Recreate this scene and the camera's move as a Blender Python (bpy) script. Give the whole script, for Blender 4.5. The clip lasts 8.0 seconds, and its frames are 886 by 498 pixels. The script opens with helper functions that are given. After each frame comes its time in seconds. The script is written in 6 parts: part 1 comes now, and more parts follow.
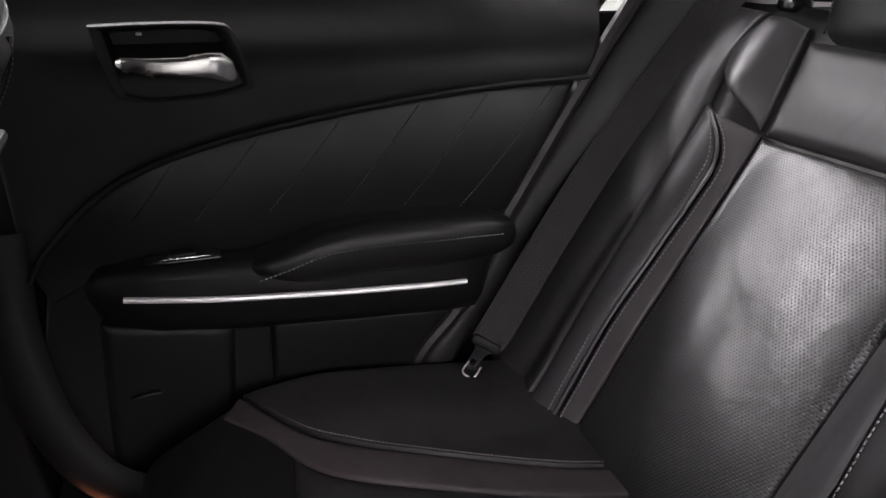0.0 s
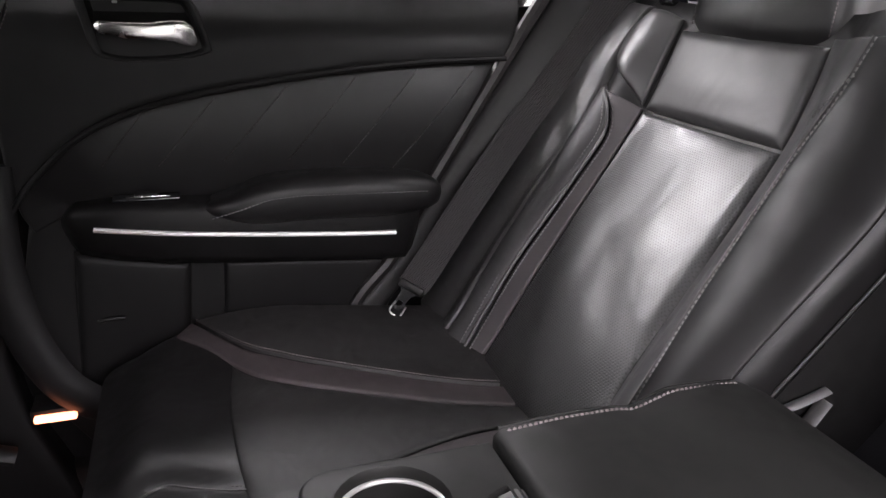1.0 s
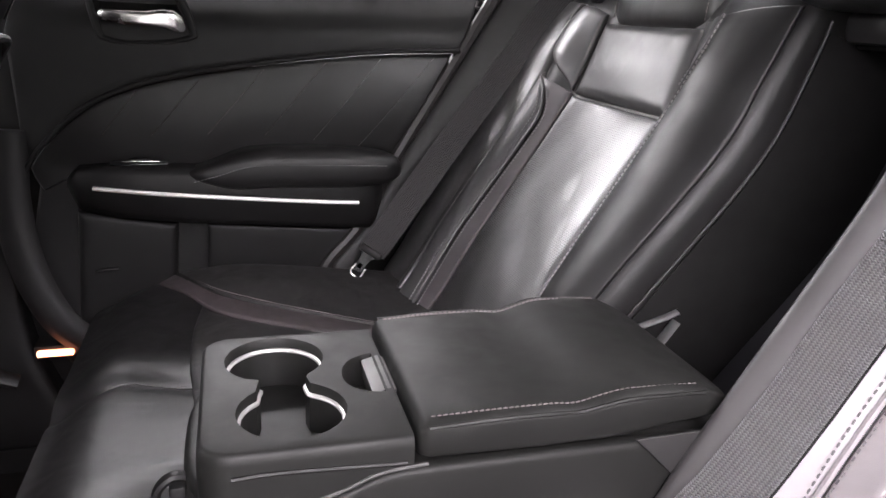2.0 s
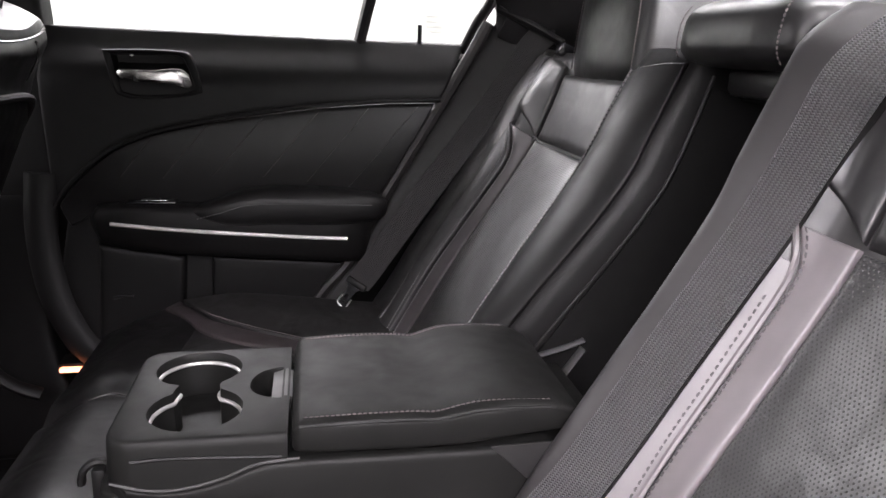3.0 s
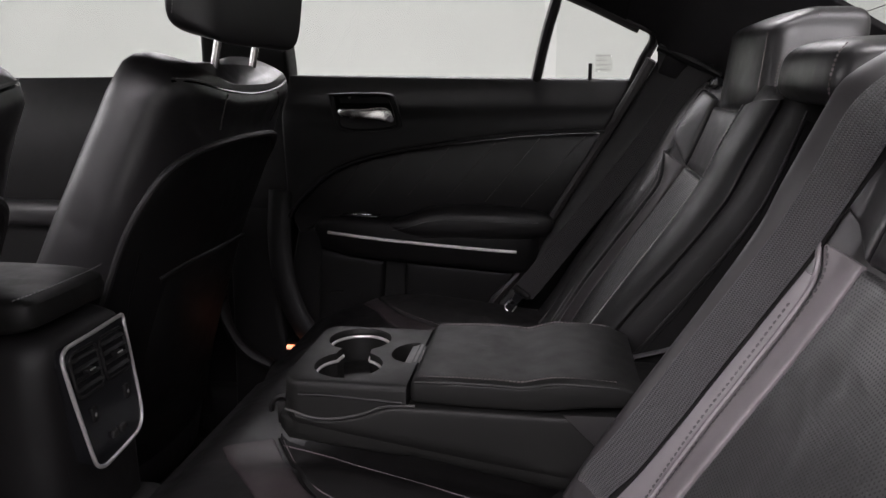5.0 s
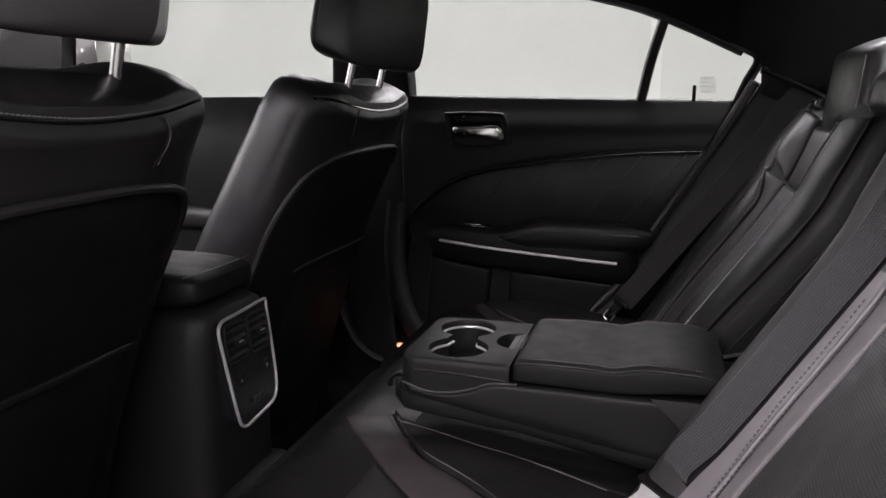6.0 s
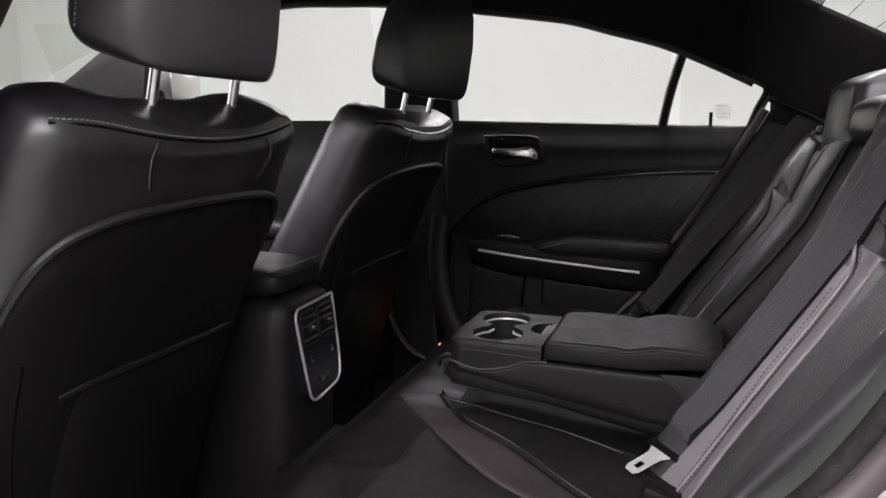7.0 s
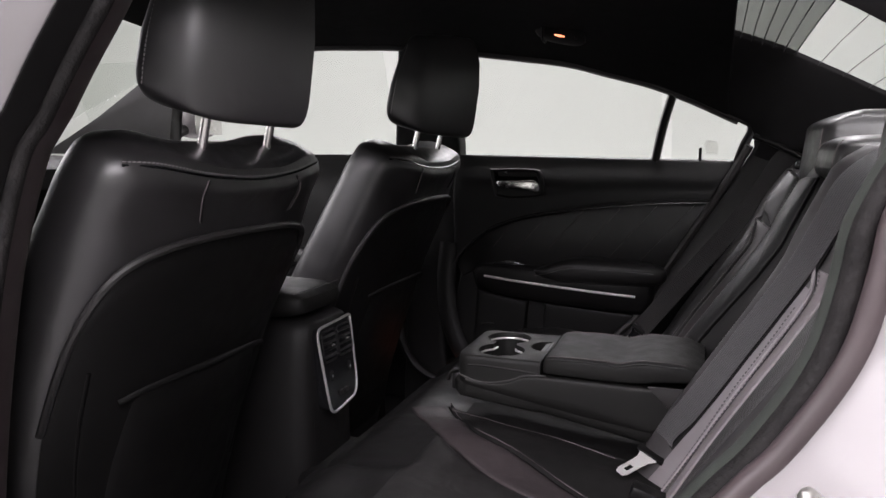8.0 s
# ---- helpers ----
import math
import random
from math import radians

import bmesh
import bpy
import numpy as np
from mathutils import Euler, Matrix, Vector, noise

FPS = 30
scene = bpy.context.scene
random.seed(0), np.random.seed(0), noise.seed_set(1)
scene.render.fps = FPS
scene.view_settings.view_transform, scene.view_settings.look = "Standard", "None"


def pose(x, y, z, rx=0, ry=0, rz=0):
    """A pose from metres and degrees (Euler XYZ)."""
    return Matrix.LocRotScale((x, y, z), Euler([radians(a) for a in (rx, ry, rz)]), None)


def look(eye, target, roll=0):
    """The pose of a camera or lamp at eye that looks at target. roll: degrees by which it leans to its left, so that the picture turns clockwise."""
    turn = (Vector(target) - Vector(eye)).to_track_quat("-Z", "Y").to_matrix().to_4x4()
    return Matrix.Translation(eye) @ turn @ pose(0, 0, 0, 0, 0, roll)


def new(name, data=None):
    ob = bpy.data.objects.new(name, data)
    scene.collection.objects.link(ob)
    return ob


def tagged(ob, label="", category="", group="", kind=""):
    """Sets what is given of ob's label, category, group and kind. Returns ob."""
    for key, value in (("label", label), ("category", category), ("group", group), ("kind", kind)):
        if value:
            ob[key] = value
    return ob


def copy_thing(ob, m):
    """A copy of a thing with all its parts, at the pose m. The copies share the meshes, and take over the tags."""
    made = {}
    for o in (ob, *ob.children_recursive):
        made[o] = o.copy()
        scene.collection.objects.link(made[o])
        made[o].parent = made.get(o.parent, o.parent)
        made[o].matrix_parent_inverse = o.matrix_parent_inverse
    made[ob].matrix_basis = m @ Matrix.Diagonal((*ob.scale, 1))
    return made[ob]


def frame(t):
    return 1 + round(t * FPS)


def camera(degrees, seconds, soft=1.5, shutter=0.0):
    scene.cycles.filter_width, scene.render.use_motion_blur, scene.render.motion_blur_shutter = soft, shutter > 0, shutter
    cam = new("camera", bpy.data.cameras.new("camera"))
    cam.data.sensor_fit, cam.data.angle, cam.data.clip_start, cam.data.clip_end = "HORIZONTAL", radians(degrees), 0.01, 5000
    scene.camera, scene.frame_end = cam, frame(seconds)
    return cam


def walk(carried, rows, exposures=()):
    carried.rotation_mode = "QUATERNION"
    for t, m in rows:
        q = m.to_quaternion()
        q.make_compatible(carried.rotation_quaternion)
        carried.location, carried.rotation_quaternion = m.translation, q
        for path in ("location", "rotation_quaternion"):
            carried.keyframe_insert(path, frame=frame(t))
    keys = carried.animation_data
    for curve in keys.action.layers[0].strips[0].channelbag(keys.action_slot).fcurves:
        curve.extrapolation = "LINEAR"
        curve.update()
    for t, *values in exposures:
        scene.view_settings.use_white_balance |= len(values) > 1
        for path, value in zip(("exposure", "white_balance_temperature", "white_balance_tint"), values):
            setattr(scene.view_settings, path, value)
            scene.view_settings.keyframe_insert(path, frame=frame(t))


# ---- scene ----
cam = camera(62.2, 8.0)
PATH = [
    (0, (0.357, -0.166, 0.932), (0.977, 1.587, 0.195), 0.4),
    (0.5, (0.382, -0.262, 0.913), (1.011, 1.5, 0.205), 1.4),
    (1, (0.391, -0.355, 0.896), (1.029, 1.413, 0.213), 2.3),
    (1.5, (0.425, -0.458, 0.862), (1.038, 1.33, 0.207), 2.9),
    (2, (0.476, -0.543, 0.852), (1.015, 1.284, 0.241), 2.7),
    (3.3, (0.645, -0.698, 0.89), (0.927, 1.216, 0.383), 1.3),
    (3.5, (0.66, -0.716, 0.897), (0.895, 1.205, 0.39), 1.0),
    (4, (0.703, -0.756, 0.904), (0.795, 1.18, 0.408), 0.6),
    (4.5, (0.728, -0.803, 0.911), (0.629, 1.133, 0.422), -0.0),
    (5, (0.742, -0.849, 0.905), (0.456, 1.075, 0.442), -0.3),
    (6.3, (0.772, -1.014, 0.896), (0.167, 0.853, 0.512), 0.0),
    (6.5, (0.783, -1.053, 0.897), (0.16, 0.81, 0.523), 0.0),
    (7, (0.797, -1.151, 0.899), (0.15, 0.711, 0.559), 0.2),
    (7.5, (0.822, -1.234, 0.908), (0.162, 0.63, 0.607), 0.3),
    (8, (0.834, -1.271, 0.915), (0.167, 0.595, 0.65), 0.2),
]
EXPOSURES = [(0.0, 0.95), (0.5, 1.42), (1.0, 1.55), (1.5, 1.65), (2.0, 2.05), (3.5, 0.78), (4.5, 0.2), (5.0, 0.17), (6.5, 0.32), (7.0, 0.42), (8.0, 0.33)]
walk(cam, [(t, look(eye, target, roll)) for t, eye, target, roll in PATH], EXPOSURES)
# Unseen area lamps, added and aimed to put light and sheen on the seats.
UNSEEN_LAMPS = [(-0.5, 4.7, 2.6, 4.8, 1.1, 70, -0.5, 0.0), (-0.8, 2.6, 3.0, 4.5, 0.8, 170, -0.8, 1.2), (-0.8, -2.8, 3.0, 4.5, 0.8, 80, -0.8, -1.2), (0.3, -3.95, 2.8, 7.5, 1.1, 330, 0.4, -0.2),
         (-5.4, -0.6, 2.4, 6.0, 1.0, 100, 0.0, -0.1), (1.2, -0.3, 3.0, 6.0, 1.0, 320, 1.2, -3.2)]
LENS = 1.8

# ---- light ----
scene.view_settings.exposure = 0.0
world = bpy.data.worlds.new("world")
scene.world = world
world.use_nodes = True
world.node_tree.nodes["Background"].inputs[0].default_value = (1.0, 0.99, 0.97, 1)
world.node_tree.nodes["Background"].inputs[1].default_value = 0.02


# Adds one unseen rectangular lamp; the hall shows no such fitting.
def added_area_light(x, y, z, sx, sy, watts, aim_x, aim_y):
    d = bpy.data.lights.new("unseen_area_light", "AREA")
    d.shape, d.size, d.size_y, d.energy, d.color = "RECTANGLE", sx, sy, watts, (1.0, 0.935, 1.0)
    ob = new("unseen_area_light", d)
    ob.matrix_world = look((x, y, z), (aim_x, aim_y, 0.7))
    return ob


for row in UNSEEN_LAMPS:
    added_area_light(*row)


# ---- materials ----
def mat(name, color, rough=0.5, metal=0.0, spec=0.5, coat=0.0):
    m = bpy.data.materials.new(name)
    m.use_nodes = True
    b = m.node_tree.nodes["Principled BSDF"]
    b.inputs["Base Color"].default_value = (*color, 1)
    b.inputs["Roughness"].default_value = rough
    b.inputs["Metallic"].default_value = metal
    b.inputs["Specular IOR Level"].default_value = spec
    b.inputs["Coat Weight"].default_value = coat
    return m


def node(m, kind, **kw):
    n = m.node_tree.nodes.new(kind)
    for k, v in kw.items():
        n.inputs[k].default_value = v
    return n


def link(m, a, b):
    m.node_tree.links.new(a, b)


def surface(name, color, rough, grain=900.0, bump=0.12, wear=0.25, wear_scale=7.0, spec=0.5, coat=0.0, metal=0.0,
            wrinkle=0.0, rough_var=0.08, kind="cells", depth=0.0006):
    """A surface with a fine grain in relief and slow variation of colour and gloss."""
    m = mat(name, color, rough, metal, spec, coat)
    b = m.node_tree.nodes["Principled BSDF"]
    tc = node(m, "ShaderNodeTexCoord")
    big = node(m, "ShaderNodeTexNoise", Scale=wear_scale, Detail=4.0, Roughness=0.6)
    link(m, tc.outputs["Object"], big.inputs["Vector"])
    ramp = node(m, "ShaderNodeMapRange")
    ramp.inputs["From Min"].default_value, ramp.inputs["From Max"].default_value = 0.3, 0.7
    ramp.inputs["To Min"].default_value, ramp.inputs["To Max"].default_value = 1 - wear, 1 + wear
    link(m, big.outputs["Fac"], ramp.inputs["Value"])
    mix = node(m, "ShaderNodeMix")
    mix.data_type, mix.blend_type = "RGBA", "MULTIPLY"
    mix.inputs[0].default_value = 1.0
    mix.inputs[6].default_value = (*color, 1)
    link(m, ramp.outputs[0], mix.inputs[7])
    link(m, mix.outputs[2], b.inputs["Base Color"])
    rr = node(m, "ShaderNodeMapRange")
    rr.inputs["From Min"].default_value, rr.inputs["From Max"].default_value = 0.25, 0.75
    rr.inputs["To Min"].default_value, rr.inputs["To Max"].default_value = rough - rough_var, rough + rough_var
    mid = node(m, "ShaderNodeTexNoise", Scale=wear_scale * 6, Detail=5.0)
    link(m, tc.outputs["Object"], mid.inputs["Vector"])
    link(m, mid.outputs["Fac"], rr.inputs["Value"])
    link(m, rr.outputs[0], b.inputs["Roughness"])
    if kind == "cells":
        fine = node(m, "ShaderNodeTexVoronoi", Scale=grain)
        fine.feature = "DISTANCE_TO_EDGE"
        height = fine.outputs["Distance"]
    else:
        fine = node(m, "ShaderNodeTexNoise", Scale=grain, Detail=3.0)
        height = fine.outputs["Fac"]
    link(m, tc.outputs["Object"], fine.inputs["Vector"])
    bp = node(m, "ShaderNodeBump", Strength=bump, Distance=depth)
    link(m, height, bp.inputs["Height"])
    if wrinkle:
        wr = node(m, "ShaderNodeTexNoise", Scale=16.0, Detail=2.0, Distortion=0.6)
        link(m, tc.outputs["Object"], wr.inputs["Vector"])
        b2 = node(m, "ShaderNodeBump", Strength=wrinkle, Distance=0.012)
        link(m, wr.outputs["Fac"], b2.inputs["Height"])
        link(m, b2.outputs[0], bp.inputs["Normal"])
    link(m, bp.outputs[0], b.inputs["Normal"])
    return m


def math_node(m, op, a, b=None):
    n = node(m, "ShaderNodeMath")
    n.operation = op
    for i, v in enumerate((a, b)):
        if v is None:
            continue
        if isinstance(v, (int, float)):
            n.inputs[i].default_value = v
        else:
            link(m, v, n.inputs[i])
    return n.outputs[0]


def perforated(name, color, rough, hole, pitch=0.0046, wrinkle=0.25):
    """Leather pierced by staggered rows of small holes, laid out in metres along the panel."""
    m = surface(name, color, rough, grain=800, bump=0.1, wear=0.2, wrinkle=wrinkle)
    b = m.node_tree.nodes["Principled BSDF"]
    uv = node(m, "ShaderNodeUVMap")
    sep = node(m, "ShaderNodeSeparateXYZ")
    link(m, uv.outputs[0], sep.inputs[0])
    dist = []
    for shift in (0.0, 0.5):
        sq = []
        for axis, k in ((0, pitch), (1, pitch * 1.5)):
            v = math_node(m, "FRACT", math_node(m, "ADD", math_node(m, "DIVIDE", sep.outputs[axis], k), shift))
            v = math_node(m, "MULTIPLY", math_node(m, "SUBTRACT", v, 0.5), k)
            sq.append(math_node(m, "MULTIPLY", v, v))
        dist.append(math_node(m, "SQRT", math_node(m, "ADD", sq[0], sq[1])))
    d = math_node(m, "MINIMUM", dist[0], dist[1])
    fac = node(m, "ShaderNodeMapRange")
    fac.inputs["From Min"].default_value, fac.inputs["From Max"].default_value = 0.0007, 0.0011
    fac.inputs["To Min"].default_value, fac.inputs["To Max"].default_value = 1.0, 0.0
    link(m, d, fac.inputs["Value"])
    base = b.inputs["Base Color"].links[0].from_socket
    mix = node(m, "ShaderNodeMix")
    mix.data_type = "RGBA"
    link(m, fac.outputs[0], mix.inputs[0])
    link(m, base, mix.inputs[6])
    mix.inputs[7].default_value = (*hole, 1)
    link(m, mix.outputs[2], b.inputs["Base Color"])
    rough_in = b.inputs["Roughness"].links[0].from_socket
    link(m, math_node(m, "MAXIMUM", rough_in, math_node(m, "MULTIPLY", fac.outputs[0], 0.95)), b.inputs["Roughness"])
    link(m, math_node(m, "SUBTRACT", 0.9, math_node(m, "MULTIPLY", fac.outputs[0], 0.9)), b.inputs["Specular IOR Level"])
    link(m, math_node(m, "MULTIPLY", math_node(m, "SUBTRACT", 1.0, fac.outputs[0]), 0.45), b.inputs["Coat Weight"])
    b.inputs["Coat Roughness"].default_value = 0.42
    old = b.inputs["Normal"].links[0].from_socket
    bp = node(m, "ShaderNodeBump", Strength=0.6, Distance=0.0008)
    link(m, math_node(m, "SUBTRACT", 1.0, fac.outputs[0]), bp.inputs["Height"])
    link(m, old, bp.inputs["Normal"])
    link(m, bp.outputs[0], b.inputs["Normal"])
    return m


def webbing(name, color, rough=0.45, spec=0.5):
    """Woven belt: lengthwise ribs and a fine cross weave, in metres."""
    m = mat(name, color, rough, spec=spec)
    b = m.node_tree.nodes["Principled BSDF"]
    uv = node(m, "ShaderNodeUVMap")
    sep = node(m, "ShaderNodeSeparateXYZ")
    link(m, uv.outputs[0], sep.inputs[0])
    ribs = math_node(m, "SINE", math_node(m, "MULTIPLY", sep.outputs[0], 2 * math.pi / 0.0036))
    skew = math_node(m, "ADD", sep.outputs[1], math_node(m, "MULTIPLY", ribs, 0.0005))
    weave = math_node(m, "SINE", math_node(m, "MULTIPLY", skew, 2 * math.pi / 0.0022))
    h = math_node(m, "ADD", ribs, math_node(m, "MULTIPLY", weave, 1.3))
    bp = node(m, "ShaderNodeBump", Strength=0.9, Distance=0.0006)
    link(m, h, bp.inputs["Height"])
    link(m, bp.outputs[0], b.inputs["Normal"])
    mr = node(m, "ShaderNodeMapRange")
    mr.inputs["From Min"].default_value, mr.inputs["From Max"].default_value = -2.3, 2.3
    mr.inputs["To Min"].default_value, mr.inputs["To Max"].default_value = 0.35, 1.6
    link(m, h, mr.inputs["Value"])
    mix = node(m, "ShaderNodeMix")
    mix.data_type, mix.blend_type = "RGBA", "MULTIPLY"
    mix.inputs[0].default_value = 1.0
    mix.inputs[6].default_value = (*color, 1)
    link(m, mr.outputs[0], mix.inputs[7])
    link(m, mix.outputs[2], b.inputs["Base Color"])
    return m


def glowing(name, color, strength):
    m = mat(name, (0.8, 0.8, 0.8), 0.4)
    b = m.node_tree.nodes["Principled BSDF"]
    b.inputs["Emission Color"].default_value = (*color, 1)
    b.inputs["Emission Strength"].default_value = strength
    return m


def clear_glass(name, tint):
    m = bpy.data.materials.new(name)
    m.use_nodes = True
    t = m.node_tree
    t.nodes.clear()
    out = t.nodes.new("ShaderNodeOutputMaterial")
    tr = t.nodes.new("ShaderNodeBsdfTransparent")
    tr.inputs[0].default_value = (*tint, 1)
    gl = t.nodes.new("ShaderNodeBsdfGlossy")
    gl.inputs["Roughness"].default_value = 0.02
    mix = t.nodes.new("ShaderNodeMixShader")
    mix.inputs[0].default_value = 0.04
    t.links.new(tr.outputs[0], mix.inputs[1])
    t.links.new(gl.outputs[0], mix.inputs[2])
    t.links.new(mix.outputs[0], out.inputs[0])
    return m


LEATHER = surface("black_leather", (0.017, 0.016, 0.0168), 0.37, grain=700, bump=0.14, wear=0.15, wrinkle=0.10, spec=0.75)
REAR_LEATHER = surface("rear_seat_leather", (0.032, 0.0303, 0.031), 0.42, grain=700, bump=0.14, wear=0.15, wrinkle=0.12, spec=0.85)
LEATHER_SOFT = surface("soft_black_leather", (0.026, 0.0245, 0.0255), 0.54, grain=700, bump=0.14, wear=0.15, wrinkle=0.16, spec=0.6)
SEAT_LEATHER = surface("seat_cushion_leather", (0.0085, 0.008, 0.0082), 0.42, grain=700, bump=0.14, wear=0.15, wrinkle=0.22, spec=0.26)
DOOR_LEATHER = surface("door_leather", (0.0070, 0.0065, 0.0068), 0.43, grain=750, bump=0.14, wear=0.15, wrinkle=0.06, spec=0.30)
VINYL = surface("matt_black_vinyl", (0.0075, 0.0074, 0.007), 0.52, grain=800, bump=0.2, wear=0.15, wrinkle=0.05, spec=0.2)
# Near strip leather, far lighter than black: its sheen is put into the colour.
LEATHER_LIT = surface("worn_leather_lit", (0.185, 0.166, 0.173), 0.46, grain=700, bump=0.16, wear=0.2, wrinkle=0.14, spec=0.7)
PERF = perforated("perforated_black_leather", (0.021, 0.0205, 0.0207), 0.36, (0.08, 0.0785, 0.0785), pitch=0.0042)
SUEDE = surface("matt_black_seat_leather", (0.0155, 0.0145, 0.0145), 0.55, grain=900, bump=0.2, wear=0.25, kind="noise", wrinkle=0.3, spec=0.35)
THREAD = surface("grey_thread", (0.17, 0.165, 0.165), 0.7, grain=2500, bump=0.3, wear=0.1, kind="noise")
THREAD_LEATHER = surface("leather_grey_thread", (0.05, 0.045, 0.047), 0.6, grain=2500, bump=0.3, wear=0.1, kind="noise")
THREAD_DIM = surface("dull_brown_thread", (0.11, 0.092, 0.094), 0.7, grain=2500, bump=0.3, wear=0.1, kind="noise")
VINYL_LIGHT = surface("worn_grey_vinyl", (0.06, 0.058, 0.058), 0.5, grain=900, bump=0.12, wear=0.15)
PLASTIC = surface("black_grained_plastic", (0.0055, 0.0052, 0.0053), 0.5, grain=1100, bump=0.25, wear=0.12, spec=0.2)
PLASTIC_SOFT = surface("soft_touch_black_plastic", (0.0068, 0.0064, 0.0066), 0.52, grain=1300, bump=0.25, wear=0.12, spec=0.23)
PLASTIC_GREY = surface("dark_grey_plastic", (0.0165, 0.0155, 0.0158), 0.5, grain=1100, bump=0.2, wear=0.15, spec=0.35)
# Lighter copy of the bolster leather, with the doorway sheen in its colour.
BOLSTER_LIT = surface("worn_bolster_leather_lit", (0.15, 0.136, 0.142), 0.45, grain=700, bump=0.16, wear=0.18, wrinkle=0.14, spec=0.7)
MATT = surface("matt_black_cloth_leather", (0.009, 0.0085, 0.0085), 0.75, grain=900, bump=0.3, wear=0.25, kind="noise", spec=0.15)
BOLSTER_GREY = surface("grey_worn_leather", (0.030, 0.0275, 0.0285), 0.46, grain=700, bump=0.16, wear=0.18, wrinkle=0.14, spec=0.7)
FELT = surface("black_felt", (0.0085, 0.0082, 0.0082), 0.8, grain=1200, bump=0.4, wear=0.25, kind="noise", spec=0.15)
WELL_LEATHER = surface("smooth_dark_leather", (0.019, 0.018, 0.0215), 0.42, grain=700, bump=0.1, wear=0.15, wrinkle=0.1, spec=0.6)
STRIP_GREY = surface("grey_brown_leather", (0.05, 0.044, 0.046), 0.5, grain=700, bump=0.16, wear=0.2, wrinkle=0.14, spec=0.6)
STRIP_LEATHER = surface("faded_brown_leather", (0.036, 0.029, 0.0305), 0.55, grain=700, bump=0.16, wear=0.2, wrinkle=0.2, spec=0.4)
PLASTIC_GLOSS = surface("gloss_black_plastic", (0.008, 0.008, 0.009), 0.2, grain=300, bump=0.02, wear=0.1)
ROUGH_RUBBER = surface("worn_sponge_rubber", (0.010, 0.009, 0.009), 0.75, grain=140, bump=0.8, wear=0.5, wear_scale=30, kind="noise", depth=0.003, spec=0.25)
LIP_RUBBER = surface("brown_black_rubber_lip", (0.052, 0.040, 0.042), 0.4, grain=400, bump=0.12, wear=0.2, kind="noise")
TRIM_GREY = surface("grey_green_door_trim", (0.036, 0.041, 0.036), 0.55, grain=900, bump=0.25, wear=0.15)
RUBBER = surface("black_rubber", (0.015, 0.013, 0.013), 0.45, grain=250, bump=0.25, wear=0.3, kind="noise")
CARPET = surface("black_carpet", (0.009, 0.0085, 0.0085), 0.95, grain=600, bump=0.9, wear=0.3, kind="noise", spec=0.1, depth=0.003)
HEADLINER = surface("black_headliner_fabric", (0.0105, 0.0098, 0.0102), 0.95, grain=1500, bump=0.35, wear=0.15, kind="noise", spec=0.08)
CHROME = surface("satin_chrome", (0.72, 0.70, 0.69), 0.24, grain=200, bump=0.02, wear=0.08, metal=1.0, kind="noise", rough_var=0.05)
STEEL = surface("brushed_steel", (0.62, 0.62, 0.58), 0.38, grain=500, bump=0.05, wear=0.12, metal=1.0, kind="noise")
BRIGHT = surface("bright_satin_trim", (0.85, 0.83, 0.82), 0.45, grain=600, bump=0.03, wear=0.05, metal=0.6, kind="noise")
SILVER = surface("silver_plastic_trim", (0.55, 0.54, 0.53), 0.35, grain=700, bump=0.05, wear=0.1, metal=0.7)
WEB = webbing("black_belt_webbing", (0.078, 0.075, 0.078), 0.4, 0.8)
# Darker copy of the belt webbing: far-side shade put into the colour.
WEB_SHADED = webbing("shaded_belt_webbing", (0.05, 0.047, 0.048))
PAINT = surface("white_car_paint", (0.27, 0.255, 0.260), 0.22, grain=400, bump=0.01, wear=0.03, coat=0.3, rough_var=0.03)
WALL = surface("white_wall_paint", (0.77, 0.80, 0.755), 0.85, grain=60, bump=0.05, wear=0.02, wear_scale=0.8, kind="noise")
CEIL = surface("grey_ceiling_board", (0.52, 0.52, 0.50), 0.9, grain=40, bump=0.05, wear=0.05, wear_scale=1.0, kind="noise")
CONCRETE = surface("grey_concrete_floor", (0.28, 0.275, 0.27), 0.45, grain=30, bump=0.1, wear=0.12, wear_scale=1.5, kind="noise")
GLASS = clear_glass("window_glass", (0.97, 0.98, 0.97))
RED = mat("red_plastic", (0.5, 0.015, 0.01), 0.4)
PAPER = mat("grey_print", (0.33, 0.33, 0.32), 0.6)
AMBER = glowing("warm_lamp_lens", (1.0, 0.28, 0.13), LENS)


# ---- geometry helpers ----
def part(name, bm, material, parent=None, label="", sharp=40):
    bmesh.ops.recalc_face_normals(bm, faces=bm.faces)
    me = bpy.data.meshes.new(name)
    bm.to_mesh(me)
    bm.free()
    me.materials.append(material)
    me.polygons.foreach_set("use_smooth", [True] * len(me.polygons))
    me.set_sharp_from_angle(angle=radians(sharp))
    ob = new(name, me)
    if parent is not None:
        ob.parent = parent
    if label:
        ob["label"] = label
    return ob


def thing(name, label, category, group="", kind=""):
    return tagged(new(name), label, category, group, kind)


